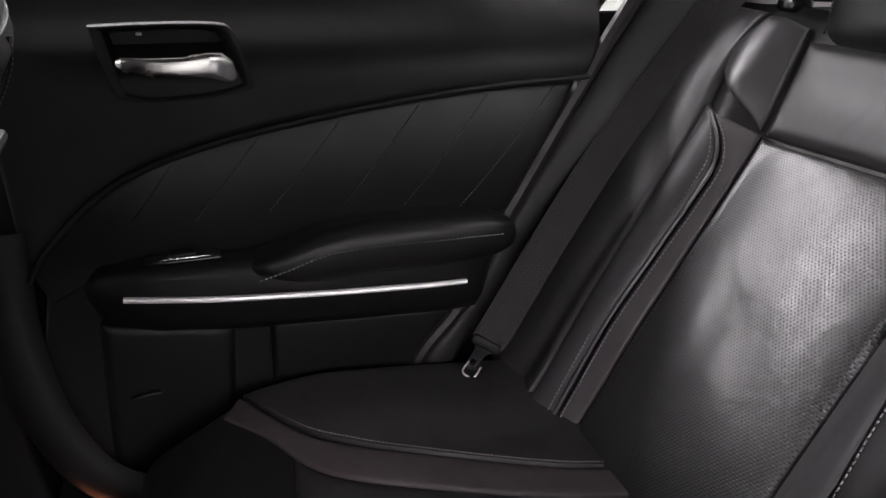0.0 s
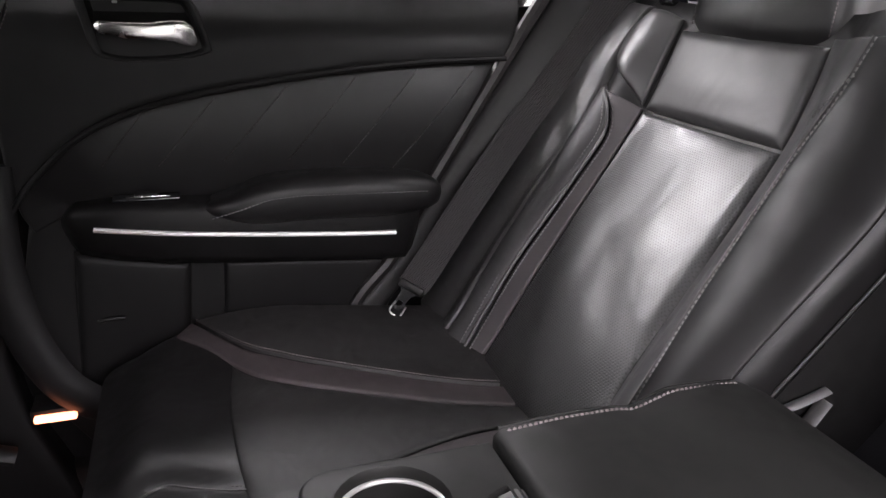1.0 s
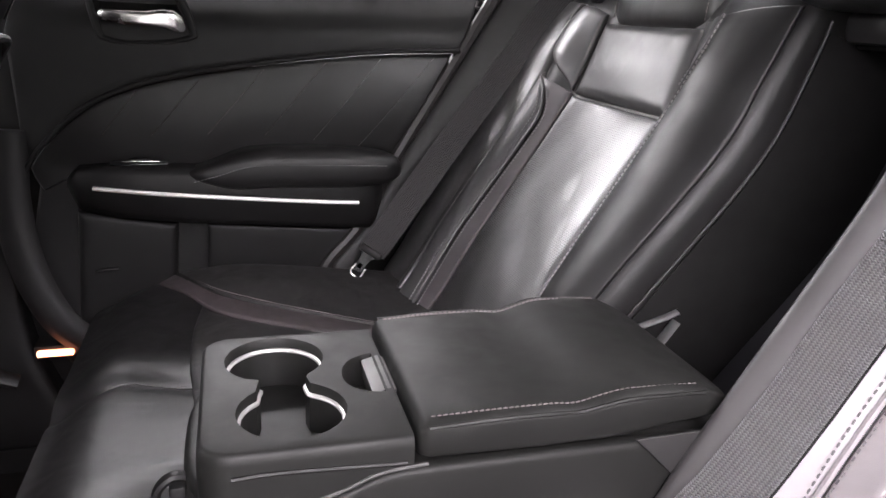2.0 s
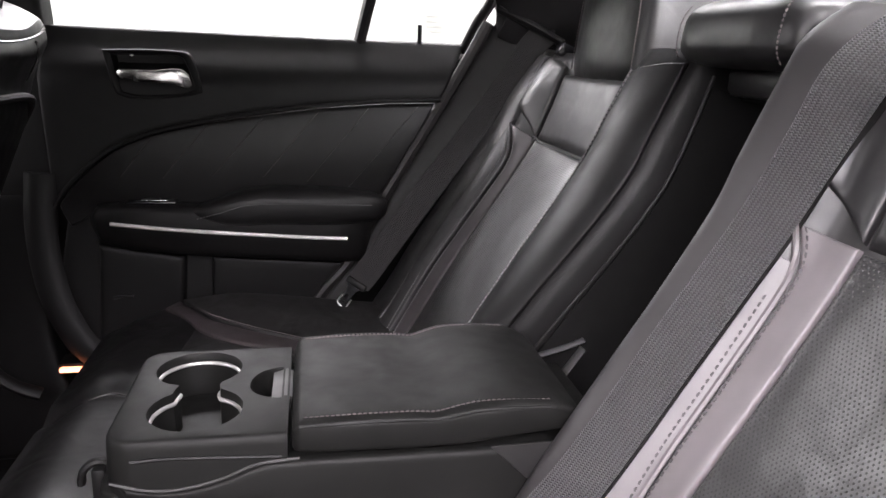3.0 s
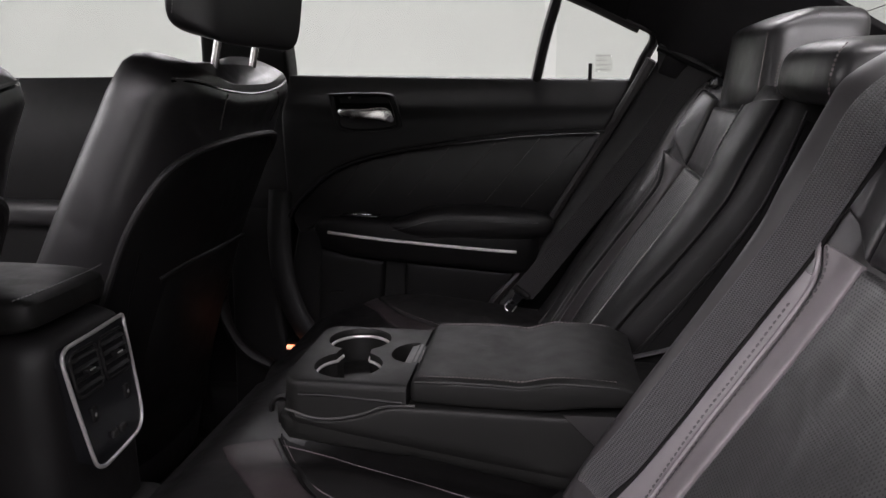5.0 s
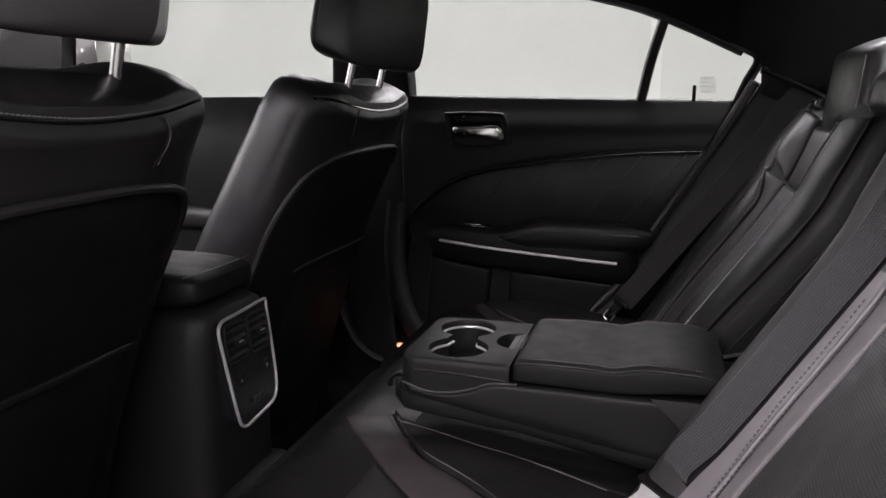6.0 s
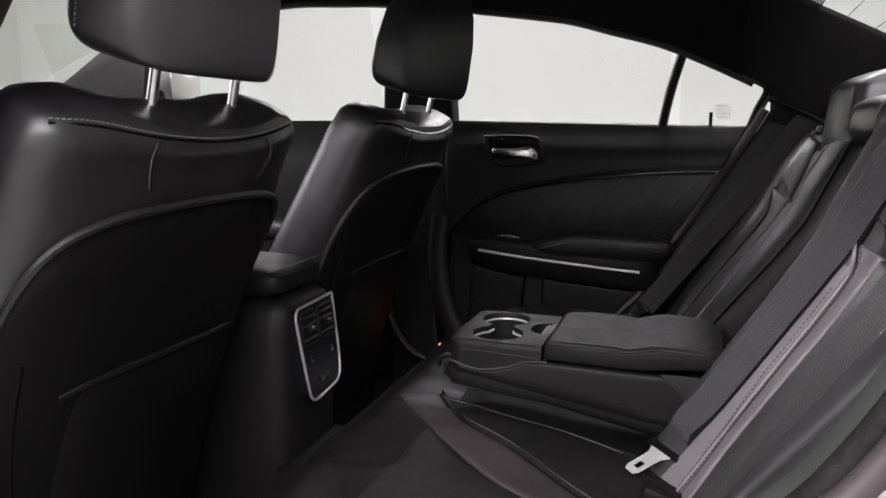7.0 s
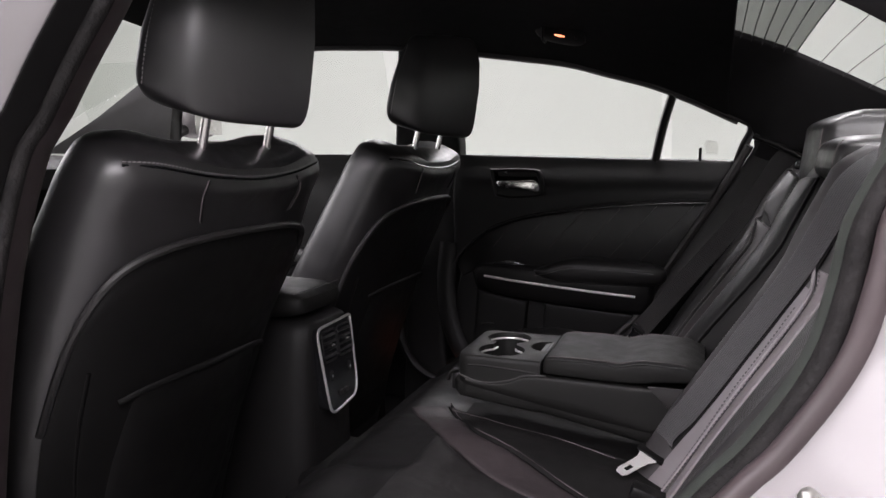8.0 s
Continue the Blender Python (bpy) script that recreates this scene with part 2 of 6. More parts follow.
def spl(points, n):
    """n points evenly spaced along a smooth curve through the given ones."""
    p = np.asarray(points, float)
    if len(p) == 2:
        return p[0] + np.linspace(0, 1, n)[:, None] * (p[1] - p[0])
    q = np.vstack([2 * p[0] - p[1], p, 2 * p[-1] - p[-2]])
    out = []
    for i in range(1, len(q) - 2):
        a, b, c, d = q[i - 1:i + 3]
        for t in np.linspace(0, 1, 24, endpoint=False):
            out.append(0.5 * (2 * b + (c - a) * t + (2 * a - 5 * b + 4 * c - d) * t * t + (3 * b - a - 3 * c + d) * t ** 3))
    out = np.array(out + [p[-1]])
    s = np.concatenate([[0], np.cumsum(np.linalg.norm(np.diff(out, axis=0), axis=1))])
    w = np.linspace(0, s[-1], n)
    return np.stack([np.interp(w, s, out[:, k]) for k in range(out.shape[1])], 1)


def along(curve, f):
    """The points of a fine curve at the fractions f of its length."""
    s = np.concatenate([[0], np.cumsum(np.linalg.norm(np.diff(curve, axis=0), axis=1))])
    s /= max(s[-1], 1e-9)
    return np.stack([np.interp(f, s, curve[:, k]) for k in range(curve.shape[1])], 1)


def fractions(n, edge):
    """n even steps from 0 to 1 with extra rows close to both ends."""
    e = min(edge, 0.45)
    lead = np.array([0, 0.12, 0.3, 0.6]) * e
    return np.concatenate([lead, np.linspace(e, 1 - e, n), 1 - lead[::-1]])


def coons(bottom, top, left=None, right=None, fu=None, fv=None):
    """A grid [u][v] of points between four edge curves."""
    b, t = along(spl(bottom, 160), fu), along(spl(top, 160), fu)
    le = along(spl(left if left is not None else [b[0], t[0]], 160), fv)
    ri = along(spl(right if right is not None else [b[-1], t[-1]], 160), fv)
    u, v = fu[:, None, None], fv[None, :, None]
    return ((1 - v) * b[:, None] + v * t[:, None] + (1 - u) * le[None] + u * ri[None]
            - (1 - u) * (1 - v) * b[0] - u * (1 - v) * b[-1] - (1 - u) * v * t[0] - u * v * t[-1])


def grid_normals(p):
    n = np.cross(np.gradient(p, axis=0), np.gradient(p, axis=1))
    return n / np.maximum(np.linalg.norm(n, axis=2, keepdims=True), 1e-9)


def slab_from(p, toward, thick=0.01, rnd=0.004, crown=0.0, proud=0.0, dents=None, straight=False):
    """A closed slab whose outer face is the grid p, with rounded rims; toward: the side that the face looks to; straight: its back is set off along toward."""
    p = np.asarray(p, float)
    n = grid_normals(p)
    mid = n[n.shape[0] // 2, n.shape[1] // 2]
    if np.dot(mid, toward) < 0:
        n = -n
    lu = np.concatenate([[0], np.cumsum(np.linalg.norm(np.diff(p.mean(axis=1), axis=0), axis=1))])
    lv = np.concatenate([[0], np.cumsum(np.linalg.norm(np.diff(p.mean(axis=0), axis=0), axis=1))])
    du = np.minimum(lu, lu[-1] - lu)[:, None] * np.ones((1, len(lv)))
    dv = np.minimum(lv, lv[-1] - lv)[None, :] * np.ones((len(lu), 1))
    drop = np.zeros_like(du)
    for d in (du, dv):
        k = np.clip(1 - d / max(rnd, 1e-6), 0, 1)
        drop = np.maximum(drop, rnd * (1 - np.sqrt(np.maximum(1 - k * k, 0))))
    fu, fv = lu / max(lu[-1], 1e-9), lv / max(lv[-1], 1e-9)
    hump = (1 - (2 * fu - 1) ** 2)[:, None] * (1 - (2 * fv - 1) ** 2)[None]
    h = proud + crown * np.sqrt(hump) - drop
    if dents is not None:
        h = h + dents(lu[:, None] + 0 * dv, lv[None] + 0 * dv)
    way = np.asarray(toward, float) / np.linalg.norm(toward) if straight else n
    outer, inner = p + n * h[..., None], p + way * (proud - thick)
    bm = bmesh.new()
    uv = bm.loops.layers.uv.new("UVMap")
    nu, nv = p.shape[:2]
    a = [[bm.verts.new(outer[i, j]) for j in range(nv)] for i in range(nu)]
    c = [[bm.verts.new(inner[i, j]) for j in range(nv)] for i in range(nu)]
    for i in range(nu - 1):
        for j in range(nv - 1):
            f = bm.faces.new((a[i][j], a[i + 1][j], a[i + 1][j + 1], a[i][j + 1]))
            for lp, (x, y) in zip(f.loops, ((i, j), (i + 1, j), (i + 1, j + 1), (i, j + 1))):
                lp[uv].uv = (lu[x], lv[y])
            bm.faces.new((c[i][j + 1], c[i + 1][j + 1], c[i + 1][j], c[i][j]))
    for i in range(nu - 1):
        bm.faces.new((a[i + 1][0], a[i][0], c[i][0], c[i + 1][0]))
        bm.faces.new((a[i][-1], a[i + 1][-1], c[i + 1][-1], c[i][-1]))
    for j in range(nv - 1):
        bm.faces.new((a[0][j], a[0][j + 1], c[0][j + 1], c[0][j]))
        bm.faces.new((a[-1][j + 1], a[-1][j], c[-1][j], c[-1][j + 1]))
    return bm


def patch(bottom, top, toward, left=None, right=None, n=(14, 10), thick=0.01, rnd=0.004, crown=0.0, proud=0.0, place=None, dents=None):
    """A slab between edge curves; place maps their coordinates into the world."""
    wb = spl(bottom, 60)
    wt = spl(left if left is not None else [wb[0], spl(top, 60)[0]], 60)
    lu = max(np.linalg.norm(np.diff(wb, axis=0), axis=1).sum(), np.linalg.norm(np.diff(spl(top, 60), axis=0), axis=1).sum())
    lv = np.linalg.norm(np.diff(wt, axis=0), axis=1).sum()
    g = coons(bottom, top, left, right, fractions(n[0], rnd / max(lu, 1e-6)), fractions(n[1], rnd / max(lv, 1e-6)))
    if place:
        g = np.array([[place(*q) for q in row] for row in g])
    return slab_from(g, toward, thick, rnd, crown, proud, dents)


def tube(points, r, sides=8, n=None, flat=1.0, up=(0, 0, 1), closed=False):
    """A rod along a smooth curve; flat squeezes it along up."""
    c = spl(points, n or max(8, 6 * len(points))) if not closed else spl(list(points) + [points[0]], n or 8 * len(points))[:-1]
    c = np.asarray(c)
    k = len(c)
    t = np.gradient(c, axis=0) if not closed else np.roll(c, -1, 0) - np.roll(c, 1, 0)
    t /= np.linalg.norm(t, axis=1)[:, None]
    bm = bmesh.new()
    rings = []
    for i in range(k):
        s = np.cross(t[i], up)
        if np.linalg.norm(s) < 1e-4:
            s = np.cross(t[i], (1, 0.2, 0))
        s /= np.linalg.norm(s)
        w = np.cross(s, t[i])
        rings.append([bm.verts.new(c[i] + r * (math.cos(a) * s + flat * math.sin(a) * w))
                      for a in (2 * math.pi * j / sides for j in range(sides))])
    skin(bm, rings, closed)
    return bm


def skin(bm, rings, closed=False):
    m = len(rings[0])
    pairs = list(zip(rings, rings[1:])) + ([(rings[-1], rings[0])] if closed else [])
    for a, b in pairs:
        for j in range(m):
            bm.faces.new((a[j], a[(j + 1) % m], b[(j + 1) % m], b[j]))
    if not closed:
        bm.faces.new(rings[0][::-1])
        bm.faces.new(rings[-1])


def loft(sections):
    bm = bmesh.new()
    skin(bm, [[bm.verts.new(p) for p in ring] for ring in sections])
    return bm


def ring2d(hx, hy, power=4.0, n=40):
    """A rounded rectangle: a superellipse."""
    out = []
    for i in range(n):
        a = 2 * math.pi * i / n
        c, s = math.cos(a), math.sin(a)
        out.append((hx * math.copysign(abs(c) ** (2 / power), c), hy * math.copysign(abs(s) ** (2 / power), s)))
    return out


def pillow(hx, hy, hz, e1=3.0, e2=4.0, shape=None, n=(40, 24)):
    """A cushion: rounded block of half sizes; shape bends its points."""
    bm = bmesh.new()
    rings = []
    for j in range(n[1] + 1):
        v = -math.pi / 2 + math.pi * j / n[1]
        cz = math.copysign(abs(math.sin(v)) ** (2 / e1), math.sin(v)) * hz
        k = max(abs(math.cos(v)) ** (2 / e1), 0.02)
        row = []
        for x, y in ring2d(hx * k, hy * k, e2, n[0]):
            q = (x, y, cz)
            row.append(bm.verts.new(shape(*q) if shape else q))
        rings.append(row)
    skin(bm, rings)
    return bm


def block(size, at=(0, 0, 0), bevel=0.003, turn=None, seg=2):
    bm = bmesh.new()
    bmesh.ops.create_cube(bm, size=1.0)
    bmesh.ops.scale(bm, vec=size, verts=bm.verts)
    if bevel:
        bmesh.ops.bevel(bm, geom=list(bm.edges), offset=min(bevel, min(size) * 0.45), segments=seg, profile=0.5, affect="EDGES")
    m = Matrix.Translation(at) @ (turn if turn is not None else Matrix())
    bmesh.ops.transform(bm, matrix=m, verts=bm.verts)
    return bm


def prism(outline, thick, axis, at, bevel=0.002):
    """An outline in the plane across axis ('x', 'y' or 'z'), given thickness from at onwards."""
    bm = bmesh.new()

    def put(a, b, d):
        return {"x": (at + d, a, b), "y": (a, at + d, b), "z": (a, b, at + d)}[axis]

    lo = [bm.verts.new(put(a, b, 0)) for a, b in outline]
    hi = [bm.verts.new(put(a, b, thick)) for a, b in outline]
    skin(bm, [lo, hi])
    if bevel:
        rim = [e for e in bm.edges if (e.verts[0] in lo) == (e.verts[1] in lo)]
        bmesh.ops.bevel(bm, geom=rim, offset=bevel, segments=2, profile=0.5, affect="EDGES")
    return bm


def stitches(points, normal, step=0.0055, length=0.0038, width=0.0014, lift=0.0006):
    """A row of short thread bars along a curve."""
    c = spl(points, 400)
    total = np.linalg.norm(np.diff(c, axis=0), axis=1).sum()
    f = (np.arange(int(total / step)) + 0.5) * step / total
    p, q = along(c, f - 0.5 * length / total), along(c, f + 0.5 * length / total)
    bm = bmesh.new()
    nor = np.asarray(normal, float)
    for a, b in zip(p, q):
        d = b - a
        s = np.cross(d, nor)
        s = s / max(np.linalg.norm(s), 1e-9) * width / 2
        up = nor / np.linalg.norm(nor)
        v = [bm.verts.new(x) for x in (a - s - up * 0.001, a + s - up * 0.001, b + s - up * 0.001, b - s - up * 0.001,
                                       a + up * lift * 0.4, b + up * lift * 0.4, (a + b) / 2 + up * lift * 1.6)]
        for f3 in ((0, 1, 4), (2, 3, 5), (1, 2, 6), (1, 6, 4), (2, 5, 6), (3, 0, 6), (3, 6, 5), (0, 4, 6), (0, 3, 2, 1)):
            bm.faces.new([v[i] for i in f3])
    return bm


def ribbon(points, across, width, thick=0.0016, n=60):
    """A strap along a curve; across: its direction of width, one for all or one for each point."""
    c = spl(points, n)
    a = spl(across, n) if np.ndim(across) == 2 else np.tile(np.asarray(across, float), (n, 1))
    a = a / np.linalg.norm(a, axis=1)[:, None]
    g = np.stack([c + a * width * k for k in (-0.5, -0.46, -0.25, 0, 0.25, 0.46, 0.5)], 0)
    nn = grid_normals(g)[3, n // 2]
    return slab_from(g, nn if nn[0] < 0 else -nn, thick, 0.0006)


def smooth(a, b, x):
    t = min(max((x - a) / (b - a), 0.0), 1.0)
    return t * t * (3 - 2 * t)


# ---- the hall round the car ----
def plain_box(name, lo, hi, material, label, category="wall"):
    lo, hi = np.array(lo), np.array(hi)
    ob = part(name, block(hi - lo, (lo + hi) / 2, bevel=0), material)
    return tagged(ob, label, category, kind="structure")


plain_box("ground", (-7, -6, -0.42), (8, 6, -0.32), CONCRETE, "grey sealed concrete hall floor under the car", "floor")
plain_box("wall_north", (-7, 5.6, -0.32), (8, 5.8, 3.1), WALL, "plain white painted hall wall behind the car")
plain_box("wall_south", (-7, -6, -0.32), (8, -5.8, 3.1), WALL, "plain white painted hall wall beside the car")
plain_box("wall_east", (7.8, -5.8, -0.32), (8, 5.6, 3.1), WALL, "plain white painted end wall of the hall")
plain_box("wall_west", (-7, -5.8, -0.32), (-6.8, 5.6, 3.1), WALL, "plain white painted end wall of the hall")
plain_box("hall_ceiling", (-7, -6, 3.1), (8, 6, 3.2), CEIL, "pale grey board ceiling of the hall", "ceiling")


# ---- car shell ----
def roof_edge(x):
    return float(np.interp(x, (-0.75, -0.24, 0.0, 0.2, 0.48, 0.73, 0.915), (1.17, 1.205, 1.195, 1.175, 1.136, 1.066, 0.978)))


def roof_mid(x):
    return float(np.interp(x, (-0.75, -0.45, -0.1, 0.3, 0.6, 0.9), (1.24, 1.272, 1.282, 1.272, 1.245, 1.195)))


def roof_point(x, s):
    """The lining at x, s from -1 (near rail) to 1 (far rail)."""
    half = 0.63 - 0.02 * smooth(0.4, 0.9, x)
    edge = roof_edge(x) if s > 0 else max(roof_edge(x), float(np.interp(x, (0.2, 0.48, 0.74, 0.9), (1.185, 1.165, 1.135, 1.115))))
    drop = roof_mid(x) - edge
    return (x, s * half, roof_mid(x) - drop * abs(s) ** 3.2)


g = np.array([[roof_point(x, s) for s in np.linspace(-1, 1, 33)] for x in np.linspace(-0.62, 0.87, 30)])
ceiling = tagged(part("ceiling", slab_from(g, (0, 0, -1), 0.02, 0.004), HEADLINER), "black fabric roof lining of the car", "headliner", kind="structure")
g2 = np.array([[(x, y, z + 0.05) for x, y, z in row] for row in g])
tagged(part("roof", slab_from(g2, (0, 0, 1), 0.012, 0.004), PAINT), "white painted steel car roof", "roof", kind="structure")

# far roof rail and the pillars, with their trims
GLASS_SIDE = [(0.87, 0.5, 1.171), (1.0, 0.52, 1.124), (1.18, 0.54, 1.036), (1.34, 0.57, 0.95), (1.45, 0.59, 0.885)]
for sg in (1, -1):
    lower = [(0.87, 0.615, 1.004), (0.93, 0.625, 0.972), (0.935, 0.645, 0.93), (0.99, 0.63, 0.89), (1.45, 0.64, 0.87)]
    if sg < 0:
        lower = [(0.86, -0.62, 1.062), (0.94, -0.625, 1.018), (1.01, -0.64, 0.97), (1.1, -0.65, 0.92), (1.45, -0.64, 0.87)]
    upper = [(x, sg * (y - 0.016), z - 0.002) for x, y, z in GLASS_SIDE]
    ob = part("c_pillar_trim", patch(lower, upper, (0, -sg, 0), n=(24, 10), thick=0.02, rnd=0.004), HEADLINER)
    tagged(ob, "black fabric-covered rear pillar trim of the car", "pillar trim", kind="structure")
    if sg < 0:
        continue
    ob = part("quarter_panel", patch([(0.96, sg * 0.82, 0.6), (1.4, sg * 0.88, 0.6), (1.8, sg * 0.88, 0.6)],
                                     [(0.88, sg * 0.68, 1.06), (1.2, sg * 0.68, 1.0), (1.8, sg * 0.72, 0.95)], (0, sg, 0),
                                     left=[(0.96, sg * 0.82, 0.6), (0.99, sg * 0.83, 0.75), (0.98, sg * 0.78, 0.93), (0.88, sg * 0.68, 1.06)],
                                     n=(16, 16), thick=0.01, rnd=0.004), PAINT)
    tagged(ob, "glossy white painted rear quarter of the car body", "car body", kind="structure")

ob = part("parcel_shelf", patch([(1.06, -0.62, 0.872), (1.06, 0.62, 0.872)], [(1.5, -0.62, 0.868), (1.5, 0.62, 0.868)], (0, 0, 1), n=(20, 8), thick=0.02), HEADLINER)
tagged(ob, "black felt parcel shelf under the rear window", "parcel shelf", kind="structure")

# rear window with its shaded upper band and heater wires
rear_window = thing("window_rear", "sloping rear window with a shaded upper band and fine heater wires", "window", kind="structure")


def rear_glass(f, s):
    x, y, z = along(spl(GLASS_SIDE, 80), [f])[0]
    return (x + 0.05 * (1 - s * s) * f, s * y, z + 0.03 * (1 - s * s))


def glass_grid(f0, f1):
    return np.array([[rear_glass(f, s) for s in np.linspace(-1, 1, 17)] for f in np.linspace(f0, f1, 8)])


SHADE = clear_glass("shaded_glass", (0.52, 0.53, 0.52))
part("shade_band", slab_from(glass_grid(0.0, 0.215), (0, 0, 1), 0.004, 0.001), SHADE, rear_window, "grey tinted upper band of the glass")
part("pane", slab_from(glass_grid(0.215, 1.0), (0, 0, 1), 0.004, 0.001), GLASS, rear_window)
for k in range(14):
    f = 0.03 + 0.036 * k if k < 6 else 0.29 + 0.085 * (k - 6)
    pts = [np.array(rear_glass(f, s)) + (0, 0, -0.006) for s in np.linspace(-0.98, 0.98, 9)]
    part("heater_wire", tube(pts, 0.0012 if k < 6 else 0.0007, 5, 24), PLASTIC, rear_window, "thin dark wire in the glass")

# far side window line: B pillar, divider bar and glass
ob = part("b_pillar_trim", patch([(-0.04, 0.735, 0.60), (0.17, 0.735, 0.60)], [(0.02, 0.63, 1.2), (0.16, 0.63, 1.18)], (0, -1, 0),
                                 left=[(-0.04, 0.735, 0.60), (-0.035, 0.735, 0.93), (0.02, 0.63, 1.2)],
                                 right=[(0.17, 0.735, 0.60), (0.165, 0.735, 0.93), (0.16, 0.63, 1.18)], n=(8, 16), thick=0.06, rnd=0.012), PLASTIC_SOFT)
tagged(ob, "dark plastic centre pillar trim beside the front seat", "pillar trim", kind="structure")


def side_pane(name, x0, x1, label):
    n = 14
    xs = np.linspace(x0, x1, n)
    g = np.array([[(x, 0.765 - 0.13 * f, 0.87 + (roof_edge(min(x, 0.93)) + 0.02 - 0.87) * f) for f in np.linspace(0, 1, 8)] for x in xs])
    w = thing(name, label, "window", kind="structure")
    part("pane", slab_from(g, (0, 1, 0), 0.004, 0.001), GLASS, w)
    return w


side_pane("window_1", 0.15, 0.72, "clear side window of the far rear door")
side_pane("window_2", 0.745, 0.93, "small clear fixed quarter window behind a black bar")
side_pane("window_3", -1.15, -0.03, "clear side window of the far front door")
bar = [(0.703, 0.752, 0.885), (0.724, 0.69, 0.98), (0.752, 0.635, 1.075)]
ob = part("window_bar", tube(bar, 0.016, 8, 14, flat=0.7, up=(1, 0, 0)), RUBBER)
tagged(ob, "black upright bar between the side windows", "window bar", kind="structure")
# rear end of the window: dark seal with a bright line of body paint behind it
edge_run = [(0.898, 0.752, 0.88), (0.912, 0.70, 0.93), (0.926, 0.645, 0.972), (0.90, 0.625, 0.992), (0.80, 0.625, 1.042), (0.70, 0.628, 1.082)]
tagged(part("window_seal", tube(edge_run, 0.007, 8, 40), RUBBER), "black rubber seal along the window edge", "window seal", kind="structure")
tagged(part("window_trim", tube([(0.905, 0.765, 0.87), (0.92, 0.715, 0.925), (0.936, 0.655, 0.972)], 0.007, 8, 24), PAINT),
       "narrow white painted body edge behind the window seal", "trim", kind="structure")
rail = [(x, 0.638, roof_edge(x) + 0.004) for x in np.linspace(-0.62, 0.9, 16)]
tagged(part("rail_seal", tube(rail, 0.012, 8, 60), RUBBER), "black rubber seal along the roof rail", "window seal", kind="structure")

# printed sticker and small aerial tab in the quarter window
sticker = thing("window_sticker", "small clear sticker with lines of grey print on the quarter window", "sticker")
SQ = np.array((0.842, 0.742, 0.906))
part("film", block((0.034, 0.0012, 0.036), SQ + (0.0, -0.004, 0.02), 0.0004), clear_glass("sticker_film", (0.97, 0.97, 0.96)), sticker)
for k, wd in enumerate((0.026, 0.018, 0.028, 0.02)):
    part("text_bar", block((wd, 0.0008, 0.0014), SQ + ((wd - 0.03) / 2, -0.0052, 0.034 - 0.009 * k), 0.0), PAPER, sticker, "grey printed line")
tab = tagged(part("lock_pin", tube([(0.815, 0.738, 0.89), (0.815, 0.736, 0.925)], 0.004, 8, 6), PLASTIC), "small black pin standing at the window sill", "pin")

# front of the car: far A pillar, windscreen, dash, far front door
ob = part("a_pillar_trim", prism([(-1.32, 0.90), (-1.16, 0.970), (-1.057, 1.021), (-0.882, 1.123), (-0.734, 1.211), (-0.62, 1.225), (-0.71, 1.15), (-0.765, 1.06), (-0.772, 0.90)], 0.05, "y", 0.652, 0.008), PLASTIC_GREY)
tagged(ob, "broad dark grey windscreen pillar trim with its corner panel", "pillar trim", kind="structure")
ob = part("a_pillar_trim", tube([(-1.32, -0.66, 0.93), (-1.02, -0.665, 1.06), (-0.8, -0.645, 1.145), (-0.55, -0.62, 1.21)], 0.042, 10, 24, flat=0.75), PLASTIC_GREY)
tagged(ob, "dark grey sloping windscreen pillar trim", "pillar trim", kind="structure")
wind = thing("window_front", "sloping clear windscreen of the car", "window", kind="structure")
g = np.array([[(-1.4 + 0.78 * f - 0.08 * (1 - s * s) * (1 - f), s * (0.66 - 0.06 * f), 0.93 + 0.28 * f + 0.05 * (1 - s * s)) for s in np.linspace(-1, 1, 13)] for f in np.linspace(0, 1, 8)])
part("pane", slab_from(g, (-1, 0, 0), 0.004, 0.001), GLASS, wind)
ob = part("dashboard", patch([(-0.95, -0.66, 0.80), (-0.95, 0.66, 0.80)], [(-1.45, -0.66, 0.9), (-1.45, 0.66, 0.9)], (0, 0, 1),
                             left=[(-0.95, -0.66, 0.80), (-1.0, -0.66, 0.88), (-1.45, -0.66, 0.9)], right=[(-0.95, 0.66, 0.80), (-1.0, 0.66, 0.88), (-1.45, 0.66, 0.9)],
                             n=(12, 12), thick=0.35, rnd=0.01), PLASTIC_SOFT)
tagged(ob, "black soft-touch dashboard below the windscreen", "dashboard", kind="structure")
mirror = thing("wing_mirror", "dark-backed white wing mirror outside the front door", "mirror")
part("housing", pillow(0.05, 0.09, 0.065, 2.6, 3.0, lambda x, y, z: (-0.91 + x, 0.96 + y, 1.02 + z), (24, 14)), PAINT, mirror)
part("mount", tube([(-0.9, 0.80, 0.955), (-0.9, 0.88, 0.985)], 0.02, 8, 6), PLASTIC, mirror)
part("mirror_glass", block((0.003, 0.15, 0.1), (-0.858, 0.96, 1.02), 0.001), CHROME, mirror)


